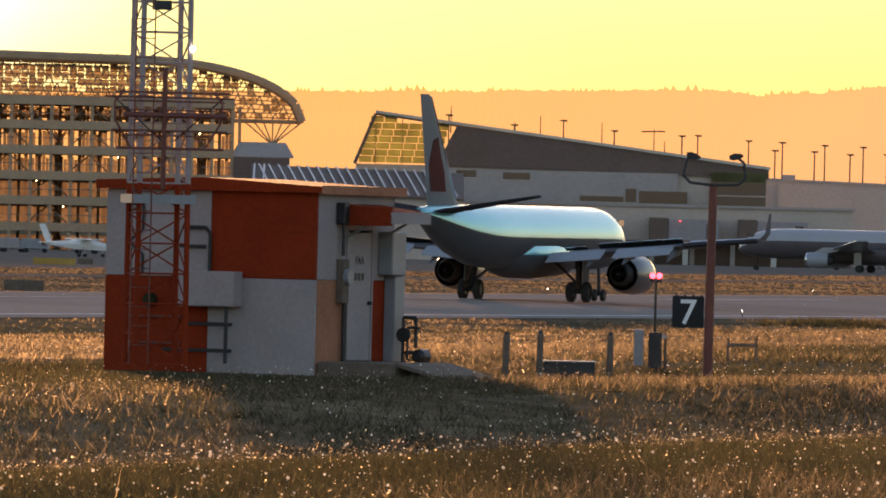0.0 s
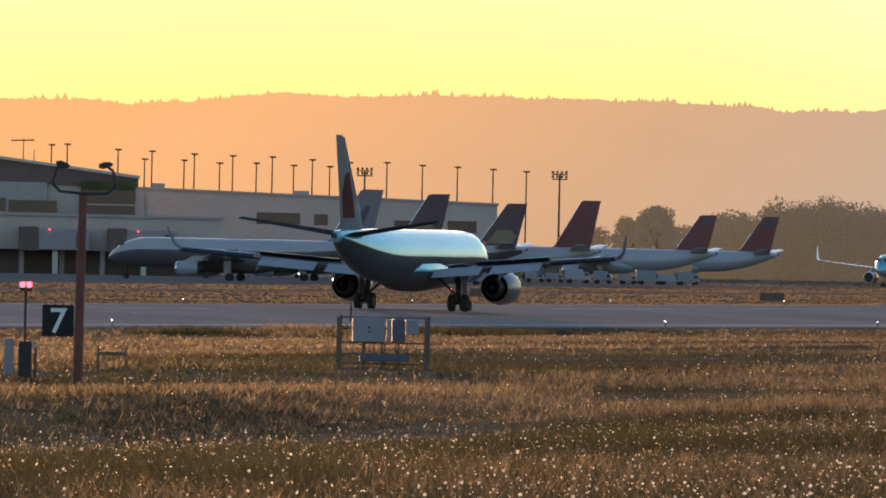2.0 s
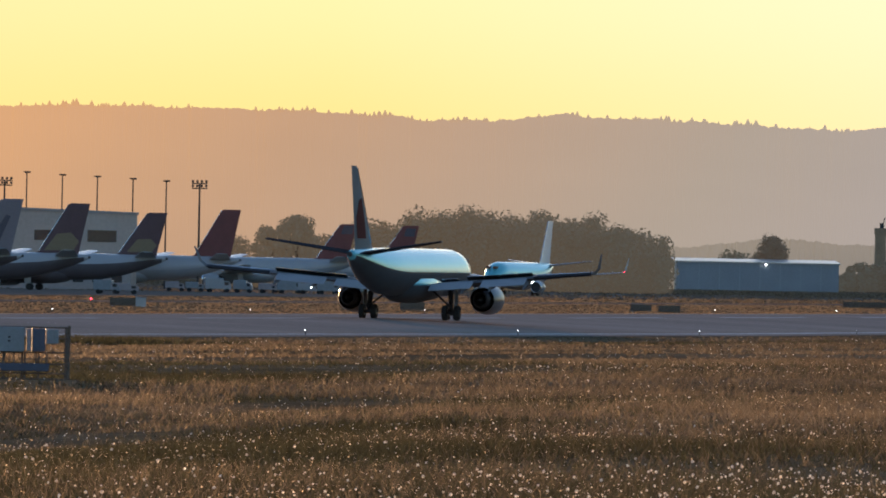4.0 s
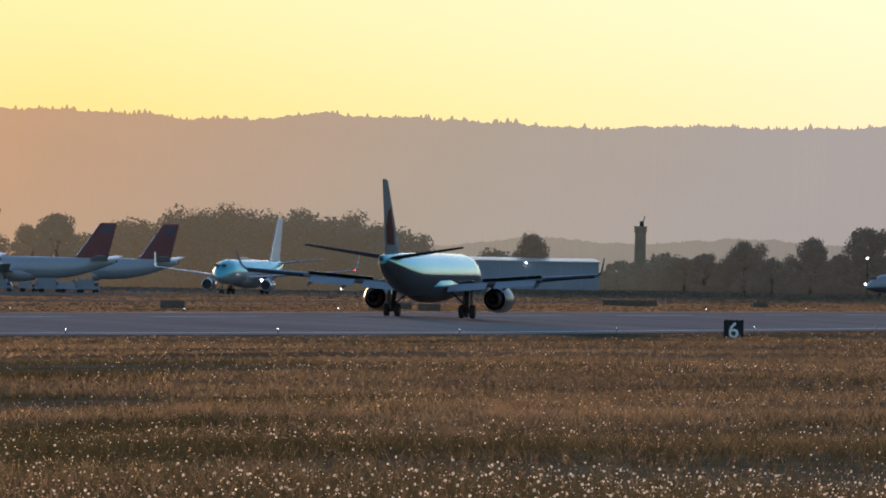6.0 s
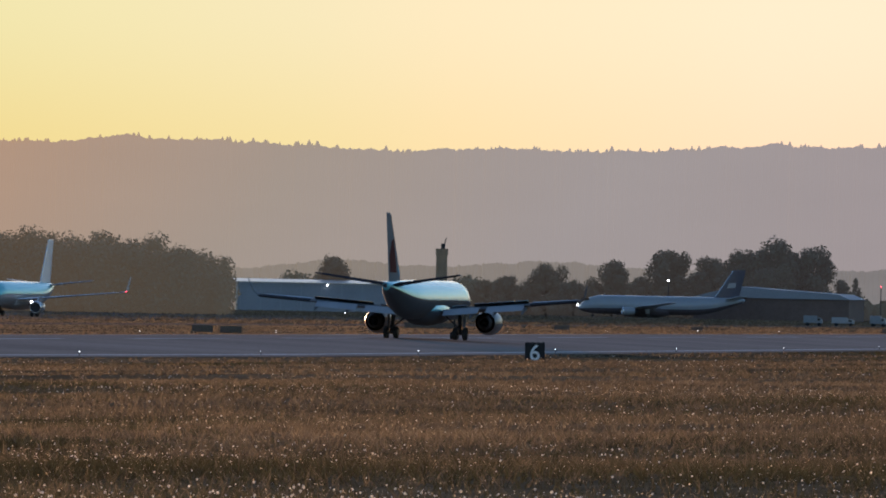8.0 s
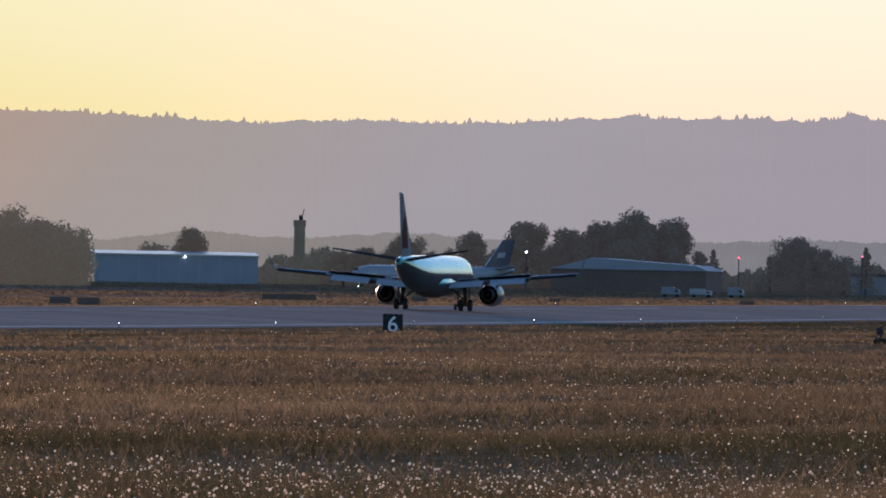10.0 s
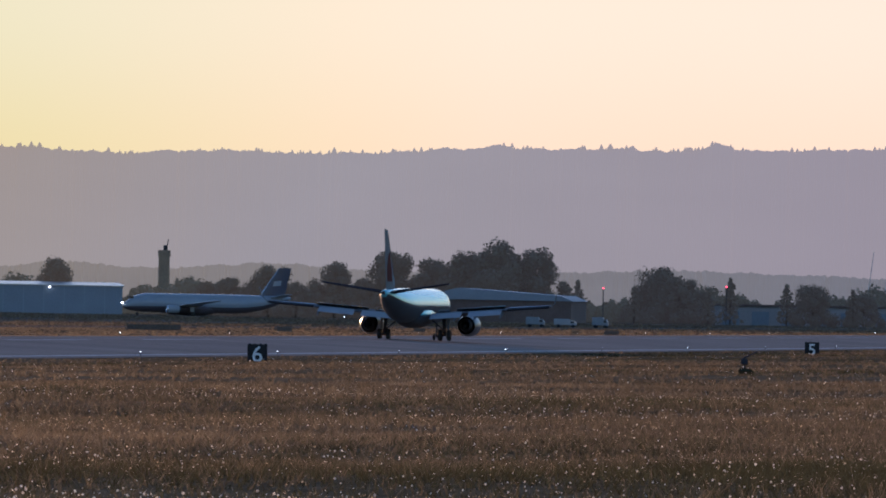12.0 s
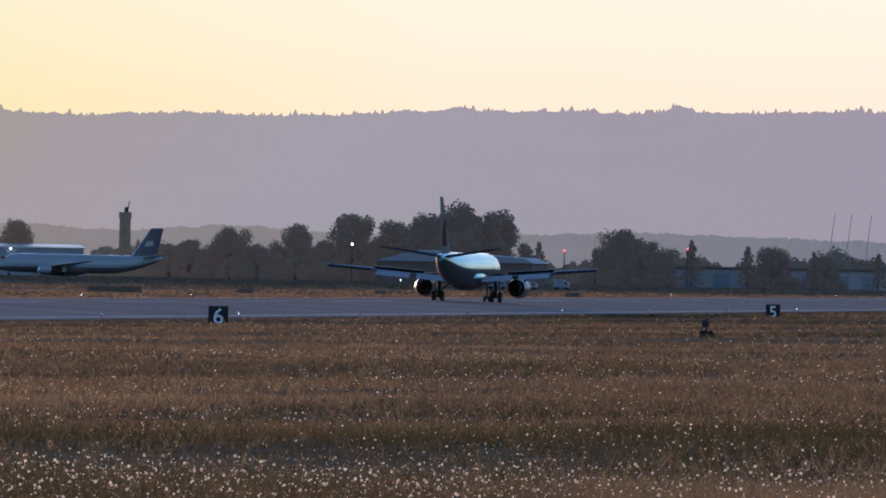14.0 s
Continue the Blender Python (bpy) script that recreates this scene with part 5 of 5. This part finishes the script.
def conifer(m, h, w, seed, leaf=None):
    rng = np.random.default_rng(seed)
    root = thing("conifer", m, "dark ragged conifer with drooping branches", "tree", "conifers")
    part("trunk", rodded((0, 0, -0.5), (0, 0, h), h * 0.022, 0.03, 7), M["bark"], root)
    cs, rs = [], []
    for i in range(46):
        f = 0.12 + 0.86 * i / 46
        a = i * 2.4
        rad = w * 0.5 * (1 - f) ** 0.8 * rng.uniform(0.5, 1.1)
        for k in (0.4, 0.8, 1.0):
            cs.append((rad * k * math.cos(a), rad * k * math.sin(a), h * f - rad * k * 0.25))
            rs.append(0.03 * h + 0.02 * h * (1 - f))
    crown = new("crown", raw_mesh("crown", leaf_quads(rng, cs, rs, 9, 0.02 * h), 4, leaf or M["needle"]))
    crown.parent = root
    return root


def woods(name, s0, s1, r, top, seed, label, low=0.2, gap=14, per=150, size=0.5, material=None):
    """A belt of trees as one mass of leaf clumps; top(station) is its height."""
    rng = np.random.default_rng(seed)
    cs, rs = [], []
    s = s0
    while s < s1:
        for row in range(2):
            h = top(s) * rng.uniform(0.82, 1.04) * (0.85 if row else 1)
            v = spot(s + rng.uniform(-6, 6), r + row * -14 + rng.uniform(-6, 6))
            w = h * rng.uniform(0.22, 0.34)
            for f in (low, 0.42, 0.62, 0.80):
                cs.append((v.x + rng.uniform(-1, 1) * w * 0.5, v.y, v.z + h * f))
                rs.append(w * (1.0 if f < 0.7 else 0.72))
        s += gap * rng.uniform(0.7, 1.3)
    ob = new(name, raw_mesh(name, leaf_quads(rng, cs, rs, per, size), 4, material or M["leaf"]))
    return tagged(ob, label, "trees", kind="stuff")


def trees():
    # Leaves emit faintly: the haze over distant trees is put into their colour.
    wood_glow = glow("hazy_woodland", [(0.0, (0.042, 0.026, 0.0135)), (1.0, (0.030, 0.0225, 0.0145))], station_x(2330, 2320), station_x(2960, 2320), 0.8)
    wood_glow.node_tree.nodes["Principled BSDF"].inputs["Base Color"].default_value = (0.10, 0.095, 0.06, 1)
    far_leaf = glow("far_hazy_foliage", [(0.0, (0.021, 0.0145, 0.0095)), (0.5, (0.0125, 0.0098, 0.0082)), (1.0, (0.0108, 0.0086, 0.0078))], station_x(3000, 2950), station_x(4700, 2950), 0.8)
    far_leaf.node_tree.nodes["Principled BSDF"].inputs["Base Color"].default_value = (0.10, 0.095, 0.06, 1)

    for i, (st, r, h, w) in enumerate(((2274, 2150, 16.2, 7.6), (2228, 2200, 13.5, 6), (2160, 2200, 11, 8), (3118, 2350, 12.2, 7), (3492, 2350, 11.2, 7.5), (3540, 2300, 7.5, 6), (3420, 2350, 8.5, 5), (3460, 2380, 7.5, 5),
                                         (3609, 2380, 12.3, 8.2), (3709, 2400, 15.2, 8.4), (3660, 2420, 9.0, 6), (3790, 2400, 13.6, 8), (3848, 2380, 15.0, 10), (3905, 2370, 17.2, 12), (3962, 2380, 15.8, 11), (3880, 2350, 11, 10), (3755, 2420, 10, 7),
                                         (4180, 2380, 12.2, 9.6), (4215, 2370, 10.5, 8), (4455, 2380, 9.0, 7.5), (4250, 2380, 7.5, 6), (4545, 2380, 7.0, 6), (3385, 2420, 7.5, 6), (3050, 2480, 8, 6))):
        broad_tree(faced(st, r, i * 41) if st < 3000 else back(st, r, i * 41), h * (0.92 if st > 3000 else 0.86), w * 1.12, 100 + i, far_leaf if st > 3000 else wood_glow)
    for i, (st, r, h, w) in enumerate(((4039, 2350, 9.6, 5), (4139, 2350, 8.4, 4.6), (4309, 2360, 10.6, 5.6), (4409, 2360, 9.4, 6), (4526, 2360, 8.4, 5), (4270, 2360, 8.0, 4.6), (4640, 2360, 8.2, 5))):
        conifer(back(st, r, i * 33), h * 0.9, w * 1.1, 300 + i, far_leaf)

    # Scrub carries the same painted haze, darker towards the right.
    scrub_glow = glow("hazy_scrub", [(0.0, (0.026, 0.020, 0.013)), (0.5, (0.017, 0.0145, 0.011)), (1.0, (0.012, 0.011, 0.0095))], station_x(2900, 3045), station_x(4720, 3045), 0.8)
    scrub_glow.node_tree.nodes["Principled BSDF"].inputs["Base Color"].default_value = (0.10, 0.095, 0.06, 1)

    def big(s):
        return float(np.interp(s, [2330, 2400, 2480, 2500, 2620, 2700, 2800, 2860, 2900, 2960], [11, 14.0, 13.5, 16.6, 16.2, 17.0, 15.6, 14.4, 11.2, 9.5]))
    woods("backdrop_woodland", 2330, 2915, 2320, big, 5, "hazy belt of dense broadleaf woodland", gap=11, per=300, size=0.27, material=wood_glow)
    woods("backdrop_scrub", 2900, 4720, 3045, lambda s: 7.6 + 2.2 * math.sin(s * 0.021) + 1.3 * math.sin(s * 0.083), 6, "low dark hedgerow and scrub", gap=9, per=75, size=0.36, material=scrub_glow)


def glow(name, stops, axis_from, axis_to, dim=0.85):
    """Far hills and trees with evening haze painted as emission, changing along the skyline."""
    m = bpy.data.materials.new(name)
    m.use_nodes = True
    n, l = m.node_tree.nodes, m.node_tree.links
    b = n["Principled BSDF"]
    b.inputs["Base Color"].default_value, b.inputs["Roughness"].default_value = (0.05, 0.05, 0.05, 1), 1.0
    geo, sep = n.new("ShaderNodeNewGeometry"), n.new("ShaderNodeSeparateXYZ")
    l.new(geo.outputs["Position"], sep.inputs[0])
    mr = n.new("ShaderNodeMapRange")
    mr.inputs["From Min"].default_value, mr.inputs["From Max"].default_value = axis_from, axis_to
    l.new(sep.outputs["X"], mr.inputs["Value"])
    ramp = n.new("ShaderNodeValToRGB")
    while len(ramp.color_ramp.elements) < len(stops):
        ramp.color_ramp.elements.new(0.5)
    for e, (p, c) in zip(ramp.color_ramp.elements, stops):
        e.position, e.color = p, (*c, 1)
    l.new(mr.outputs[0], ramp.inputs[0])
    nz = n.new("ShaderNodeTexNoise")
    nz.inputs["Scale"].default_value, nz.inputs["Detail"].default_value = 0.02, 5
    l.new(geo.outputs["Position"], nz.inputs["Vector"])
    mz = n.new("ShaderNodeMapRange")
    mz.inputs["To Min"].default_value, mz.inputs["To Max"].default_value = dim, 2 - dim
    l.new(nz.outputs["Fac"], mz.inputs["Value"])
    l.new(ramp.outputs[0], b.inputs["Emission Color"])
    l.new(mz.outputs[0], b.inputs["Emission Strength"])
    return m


def station_x(s, r):
    return r * math.sin((s - 7055) / 21000)


def ridge(name, r, s0, s1, skyline, rough, spikes, material, label, seed):
    rng = np.random.default_rng(seed)
    ss = np.arange(s0, s1, 4.0)
    hs = np.array([skyline(s) for s in ss])
    nz = np.convolve(rng.normal(size=len(ss) + 8), np.ones(9) / 9, "valid") * 2 + rng.normal(size=len(ss)) * 0.5
    hs = hs + rough * nz
    bm = bmesh.new()
    lo, hi, bk = [], [], []
    for s, h in zip(ss, hs):
        a = (s - 7055) / 21000
        x, y = math.sin(a), math.cos(a)
        lo.append(bm.verts.new((x * (r - 250), y * (r - 250), -6)))
        hi.append(bm.verts.new((x * r, y * r, h)))
        bk.append(bm.verts.new((x * (r + 80), y * (r + 80), -6)))
    for i in range(len(ss) - 1):
        bm.faces.new((lo[i], lo[i + 1], hi[i + 1], hi[i]))
        bm.faces.new((hi[i], hi[i + 1], bk[i + 1], bk[i]))
    if spikes:
        for i in range(spikes):
            j = int(rng.integers(0, 1550))
            dens = math.sin(ss[j] * 0.011) + math.sin(ss[j] * 0.037 + 1)
            if dens < rng.uniform(-1.6, 1.0):
                continue
            a = (ss[j] + rng.uniform(-2, 2) - 7055) / 21000
            h = rng.uniform(0.5, 1.9) * (1.5 if dens > 1.3 else 1)
            x, y = math.sin(a) * (r - 2), math.cos(a) * (r - 2)
            bmesh.ops.create_cone(bm, segments=4, radius1=h * 0.55, radius2=0.12, depth=h * 1.1, matrix=Matrix.Translation((x, y, hs[j] + h * 0.2)))
    bmesh.ops.recalc_face_normals(bm, faces=bm.faces)
    return tagged(new(name, mesh_of(name, bm, material)), label, "hills", kind="structure")


def sky_sheet():
    """The plain evening sky behind the hills, pale gold near the sun and cream away from it."""
    r = 4800
    m = bpy.data.materials.new("evening_sky_light")
    m.use_nodes = True
    n, l = m.node_tree.nodes, m.node_tree.links
    n.remove(n["Principled BSDF"])
    em = n.new("ShaderNodeEmission")
    geo, sep = n.new("ShaderNodeNewGeometry"), n.new("ShaderNodeSeparateXYZ")
    l.new(geo.outputs["Position"], sep.inputs[0])
    along = n.new("ShaderNodeMapRange")
    along.inputs["From Min"].default_value, along.inputs["From Max"].default_value = station_x(-200, r), station_x(4700, r)
    l.new(sep.outputs["X"], along.inputs["Value"])
    up = n.new("ShaderNodeMapRange")
    up.interpolation_type = "SMOOTHSTEP"
    up.inputs["From Min"].default_value, up.inputs["From Max"].default_value = 40, 125
    l.new(sep.outputs["Z"], up.inputs["Value"])
    ramps = []
    for stops in (SKY_LOW, SKY_HIGH):
        ramp = n.new("ShaderNodeValToRGB")
        while len(ramp.color_ramp.elements) < len(stops):
            ramp.color_ramp.elements.new(0.5)
        for e, (q, c) in zip(ramp.color_ramp.elements, stops):
            e.position, e.color = q, (*c, 1)
        l.new(along.outputs[0], ramp.inputs[0])
        ramps.append(ramp)
    mix = n.new("ShaderNodeMix")
    mix.data_type = "RGBA"
    l.new(up.outputs[0], mix.inputs["Factor"])
    l.new(ramps[0].outputs[0], mix.inputs["A"])
    l.new(ramps[1].outputs[0], mix.inputs["B"])
    l.new(mix.outputs["Result"], em.inputs["Color"])
    l.new(em.outputs[0], n["Material Output"].inputs["Surface"])
    bm = bmesh.new()
    ss = np.arange(-1200, 12000, 100.0)
    lo = [bm.verts.new((station_x(s, r), r * math.cos((s - 7055) / 21000), -8)) for s in ss]
    hi = [bm.verts.new((station_x(s, r), r * math.cos((s - 7055) / 21000), 150)) for s in ss]
    for i in range(len(ss) - 1):
        bm.faces.new((lo[i], lo[i + 1], hi[i + 1], hi[i]))
    tagged(new("backdrop_sky", mesh_of("backdrop_sky", bm, m)), "pale golden evening sky", "sky", kind="structure")


SKY_LOW = [(0.0, (0.62, 0.46, 0.20)), (0.06, (0.5, 0.37, 0.13)), (0.25, (0.45, 0.33, 0.092)), (0.37, (0.44, 0.31, 0.085)), (0.51, (0.442, 0.309, 0.085)), (0.66, (0.469, 0.336, 0.123)), (0.83, (0.56, 0.35, 0.18)), (1.0, (0.56, 0.35, 0.185))]
SKY_HIGH = [(0.0, (0.95, 0.85, 0.62)), (0.05, (0.62, 0.56, 0.33)), (0.10, (0.464, 0.423, 0.164)), (0.25, (0.45, 0.39, 0.138)), (0.37, (0.44, 0.345, 0.13)), (0.51, (0.442, 0.358, 0.141)), (0.66, (0.478, 0.37, 0.18)), (0.83, (0.56, 0.39, 0.217)), (1.0, (0.56, 0.39, 0.225))]


def distance():
    sky_sheet()
    r = 4500

    def sky_far(s):
        v = np.interp(s, [-900, 0, 700, 1250, 1330, 1600, 1900, 2250, 2540, 2760, 3000, 3240, 3420, 3600, 3880, 4200, 4700, 5300], [160, 166, 161, 157, 166, 152, 152, 159, 180, 174, 181, 198, 192, 199, 188, 194, 191, 196])
        for c, up, wide in ((4283, 14, 22), (3893, 7, 25), (4132, 7, 7), (2745, 9, 40), (3300, 5, 30), (1600, 6, 60)):
            v = v - up * math.exp(-((s - c) / wide) ** 2)
        return EYE + (378.4 - (v - 0.02 * s)) * r / 21000

    def sky_mid(s):
        v = np.interp(s, [-900, 2400, 3000, 3100, 3300, 3480, 3540, 3700, 4050, 4200, 4700, 5300], [440, 418, 400, 388, 402, 392, 395, 405, 410, 405, 425, 430])
        return EYE + (378.4 - (v - 0.02 * s)) * 3900 / 21000
    # Emission colours carry the bright haze over ridge and low woods.
    far = glow("hazy_hill_glow", [(0.0, HILL_HAZE[0]), (0.28, HILL_HAZE[1]), (0.46, HILL_HAZE[2]), (0.64, HILL_HAZE[3]), (0.77, HILL_HAZE[4]), (1.0, HILL_HAZE[5])], station_x(300, r), station_x(4600, r), 0.97)
    mid = glow("hazy_woods_glow", [(0.0, HILL_HAZE[6]), (0.6, HILL_HAZE[7]), (1.0, HILL_HAZE[8])], station_x(300, 3900), station_x(4600, 3900), 0.9)
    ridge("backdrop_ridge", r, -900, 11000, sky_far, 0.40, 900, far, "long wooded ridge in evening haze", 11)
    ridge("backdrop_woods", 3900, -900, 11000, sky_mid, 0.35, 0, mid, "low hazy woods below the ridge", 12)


# Haze glow along the skyline: six for the ridge, three for the woods.
HILL_HAZE = [(0.32, 0.145, 0.032), (0.32, 0.147, 0.045), (0.228, 0.124, 0.055), (0.178, 0.128, 0.08), (0.172, 0.132, 0.098), (0.165, 0.122, 0.097), (0.22, 0.10, 0.03), (0.12, 0.085, 0.047), (0.085, 0.068, 0.052)]
trees()
distance()


# ---- the meadow ----
def patches(x, y):
    return (np.sin(x * 0.9 + 2 * np.sin(y * 0.13)) + np.sin(y * 0.31 + x * 0.2) + np.sin(x * 0.37 - y * 0.17 + 1.0)) / 3


def meadow():
    rng = np.random.default_rng(7)

    def scatter(r0, r1, n):
        r = np.sqrt(rng.uniform(r0 * r0, r1 * r1, n))
        a = rng.uniform(radians(-21.6), radians(-6.2), n)
        return r * np.sin(a), r * np.cos(a)

    def blades(x, y, count, tall, wide, lean):
        n = len(x) * count
        bx, by = np.repeat(x, count) + rng.normal(0, 0.06, n), np.repeat(y, count) + rng.normal(0, 0.06, n)
        h = tall * rng.uniform(0.3, 1.7, n) * (1 + 0.35 * np.repeat(patches(x, y), count))
        z = lie(bx, by) - 0.02
        a, t = rng.uniform(0, np.pi, n), rng.uniform(-1, 1, (n, 2)) * lean
        w = wide * rng.uniform(0.6, 1.4, n)
        dx, dy = np.cos(a) * w, np.sin(a) * w * 0.6
        v = np.empty((n, 3, 3))
        v[:, 0] = np.stack([bx - dx, by - dy, z], 1)
        v[:, 1] = np.stack([bx + dx, by + dy, z], 1)
        v[:, 2] = np.stack([bx + t[:, 0] * h, by + t[:, 1] * h, z + h], 1)
        return v.reshape(-1, 3)

    dry, green, mown = [], [], []

    def hollow(x, y):
        """Share of green grass, 0 to 1: one long hollow and a few lesser ones."""
        wob = -x + 3.5 * np.sin(y * 0.09) + 2.5 * np.sin(y * 0.23 + x * 0.3)
        long = patches(x * 0.16 + 1.7, y * 0.055 + 0.6) + 0.35 * patches(x * 0.6, y * 0.2)
        side = np.degrees(np.arctan2(-x, y)) + 0.5 * np.sin(wob * 0.9)
        main = np.interp(wob, [29, 32, 38, 41], [0, 1, 1, 0]) * np.interp(side, [11.2, 12.6, 15.0, 16.0], [0, 1, 1, 0])
        less = np.interp(long, [0.4, 0.85], [0, 1]) * (np.hypot(x, y) > 150)
        return np.maximum(main, less)

    for r0, r1, n, tall, wide in ((80, 105, 75000, 0.13, 0.006), (105, 140, 75000, 0.12, 0.008), (140, 200, 75000, 0.11, 0.010), (200, 300, 60000, 0.11, 0.014), (300, 520, 60000, 0.09, 0.028), (520, 900, 60000, 0.07, 0.05), (900, 1700, 100000, 0.11, 0.11), (1700, 2900, 90000, 0.2, 0.25)):
        x, y = scatter(r0, r1, n)
        keep = ((-x < 156) | ((-x > 209) & (-x < 303)) | ((-x > 319) & (-x < 372)) | ((-x > 372) & (y > 1750) & (rng.uniform(0, 1, n) < 0.8))) & (patches(x * 0.35, y * 0.35) > rng.uniform(-1.1, 0.5, n))
        hx, hy = spot(690, 186.6).x, spot(690, 186.6).y
        kx, ky = spot(1797, 216).x, spot(1797, 216).y
        keep &= (np.abs(x - kx - (ky - y) * 0.25) > 1.1) | (y < ky - 9) | (y > ky + 1)
        keep &= (np.abs(x - hx) > 1.6) | (y < hy - 2.2) | (y > hy + 4)
        x, y = x[keep], y[keep]
        swale = hollow(x, y)
        in_green = (-x < 205) & ((0.9 * patches(x * 0.5 + 1, y * 0.16) + 0.9 * patches(x * 0.2, y * 0.2) + 1.7 * swale + 1.1 * patches(x * 0.07 + 3, y * 0.045)) > rng.uniform(-0.2, 1.3, len(x)))
        far = -x > 205
        mown.append(blades(x[far], y[far], 5, tall * 0.8, wide, 1.0))
        in_green, x, y = in_green[~far], x[~far], y[~far]
        dry.append(blades(x[~in_green], y[~in_green], 5, tall, wide, 1.0))
        green.append(blades(x[in_green], y[in_green], 5, tall * 0.8, wide * 1.1, 1.0))
    x, y = scatter(84, 210, 1300)
    dry.append(blades(x, y, 2, 0.21, 0.005, 0.9))
    # weeds along the near edge of the runway
    for k in range(34):
        cx, cy, big = -rng.uniform(138, 152), rng.uniform(515, 606), rng.uniform(0.5, 1.3)
        x, y = cx + rng.normal(0, 0.9 * big, 60), cy + rng.normal(0, 3.0, 60)
        (dry if k % 4 == 0 else green).append(blades(x, y, 8, 0.24 * big, 0.03, 0.9))
    tagged(new("mown_grass", raw_mesh("mown_grass", np.concatenate(mown), 3, M["mown"])), "pale mown straw beyond the runway", "grass", kind="stuff")
    tagged(new("dry_grass", raw_mesh("dry_grass", np.concatenate(dry), 3, M["grass"])), "tall dry golden meadow grass", "grass", kind="stuff")
    tagged(new("green_grass", raw_mesh("green_grass", np.concatenate(green), 3, M["green"])), "patches of greener grass in the meadow", "grass", kind="stuff")
    # seed heads
    bm = bmesh.new()
    bmesh.ops.create_icosphere(bm, subdivisions=1, radius=1)
    unit = np.array([[v.co[:] for v in f.verts] for f in bm.faces]).reshape(-1, 3)
    bm.free()
    heads, stalks = [], []
    for r0, r1, n, size in ((80, 104, 5200, 0.0068), (104, 150, 2600, 0.006), (150, 260, 5200, 0.0065), (260, 420, 2600, 0.0085), (420, 700, 900, 0.012)):
        x, y = scatter(r0, r1, n)
        keep = (patches(x * 0.6 + 5, y * 0.25) > rng.uniform(-0.9, 0.5, n)) & (hollow(x, y) < rng.uniform(0, 1.4, n))
        x, y = x[keep], y[keep]
        h = rng.uniform(0.10, 0.30, len(x))
        z = lie(x, y) + h
        s = size * np.minimum(2.2, np.exp(rng.normal(0, 0.5, len(x))))
        heads.append((unit[None] * s[:, None, None] + np.stack([x, y, z], 1)[:, None]).reshape(-1, 3))
        stalks.append(np.stack([np.stack([x - 0.004, y, z - h], 1), np.stack([x + 0.004, y, z - h], 1), np.stack([x, y, z], 1)], 1).reshape(-1, 3))
    # Pale seed flecks, added for the sparkle of backlit grass.
    tips = []
    for r0, r1, n, size in ((80, 110, 26000, 0.006), (110, 160, 26000, 0.007), (160, 280, 30000, 0.010)):
        x, y = scatter(r0, r1, n)
        keep = (patches(x * 0.4 + 2, y * 0.3) > rng.uniform(-1.2, 0.6, n)) & (hollow(x, y) < rng.uniform(0, 1, n))
        x, y = x[keep], y[keep]
        z = lie(x, y) + rng.uniform(0.08, 0.22, len(x))
        t = np.stack([x, y, z], 1)[:, None] + rng.normal(0, size, (len(x), 3, 3))
        tips.append(t.reshape(-1, 3))
    tagged(new("grass_glints", raw_mesh("grass_glints", np.concatenate(tips), 3, M["straw"])), "pale seed flecks for the glint of backlit grass", "grass", kind="stuff")
    tagged(new("seed_heads", raw_mesh("seed_heads", np.concatenate(heads), 3, M["clock"])), "white fluffy dandelion seed heads in the grass", "flowers", kind="stuff")
    tagged(new("seed_stalks", raw_mesh("seed_stalks", np.concatenate(stalks), 3, M["green"])), "thin green dandelion stalks", "flowers", kind="stuff")


meadow()


# ---- what moves ----
def motions():
    rows = []
    for k in range(29):
        t = k * 0.5
        y = 598.0 + 57.54 * t - 1.1088 * t * t + 0.00191 * t ** 3
        rows.append((t, pose(-179.6, y, float(lie(-179.6, y)) + 0.03)))
    walk(runway_jet, rows)
    walk(white_jet, [(t, pose(-403.7, 1952 - 12 * t, float(lie(-400, 1952 - 12 * t)) + 0.03, 0, 0, 176)) for t in (0, 3.5, 7, 10.5, 14)])
    walk(blue_jet, [(t, pose(-374 - 10.1 * t, 2826 - 3.7 * t, float(lie(-400, 2800)) + 0.03, 0, 0, 110)) for t in (0, 3.5, 7, 10.5, 14)])


motions()
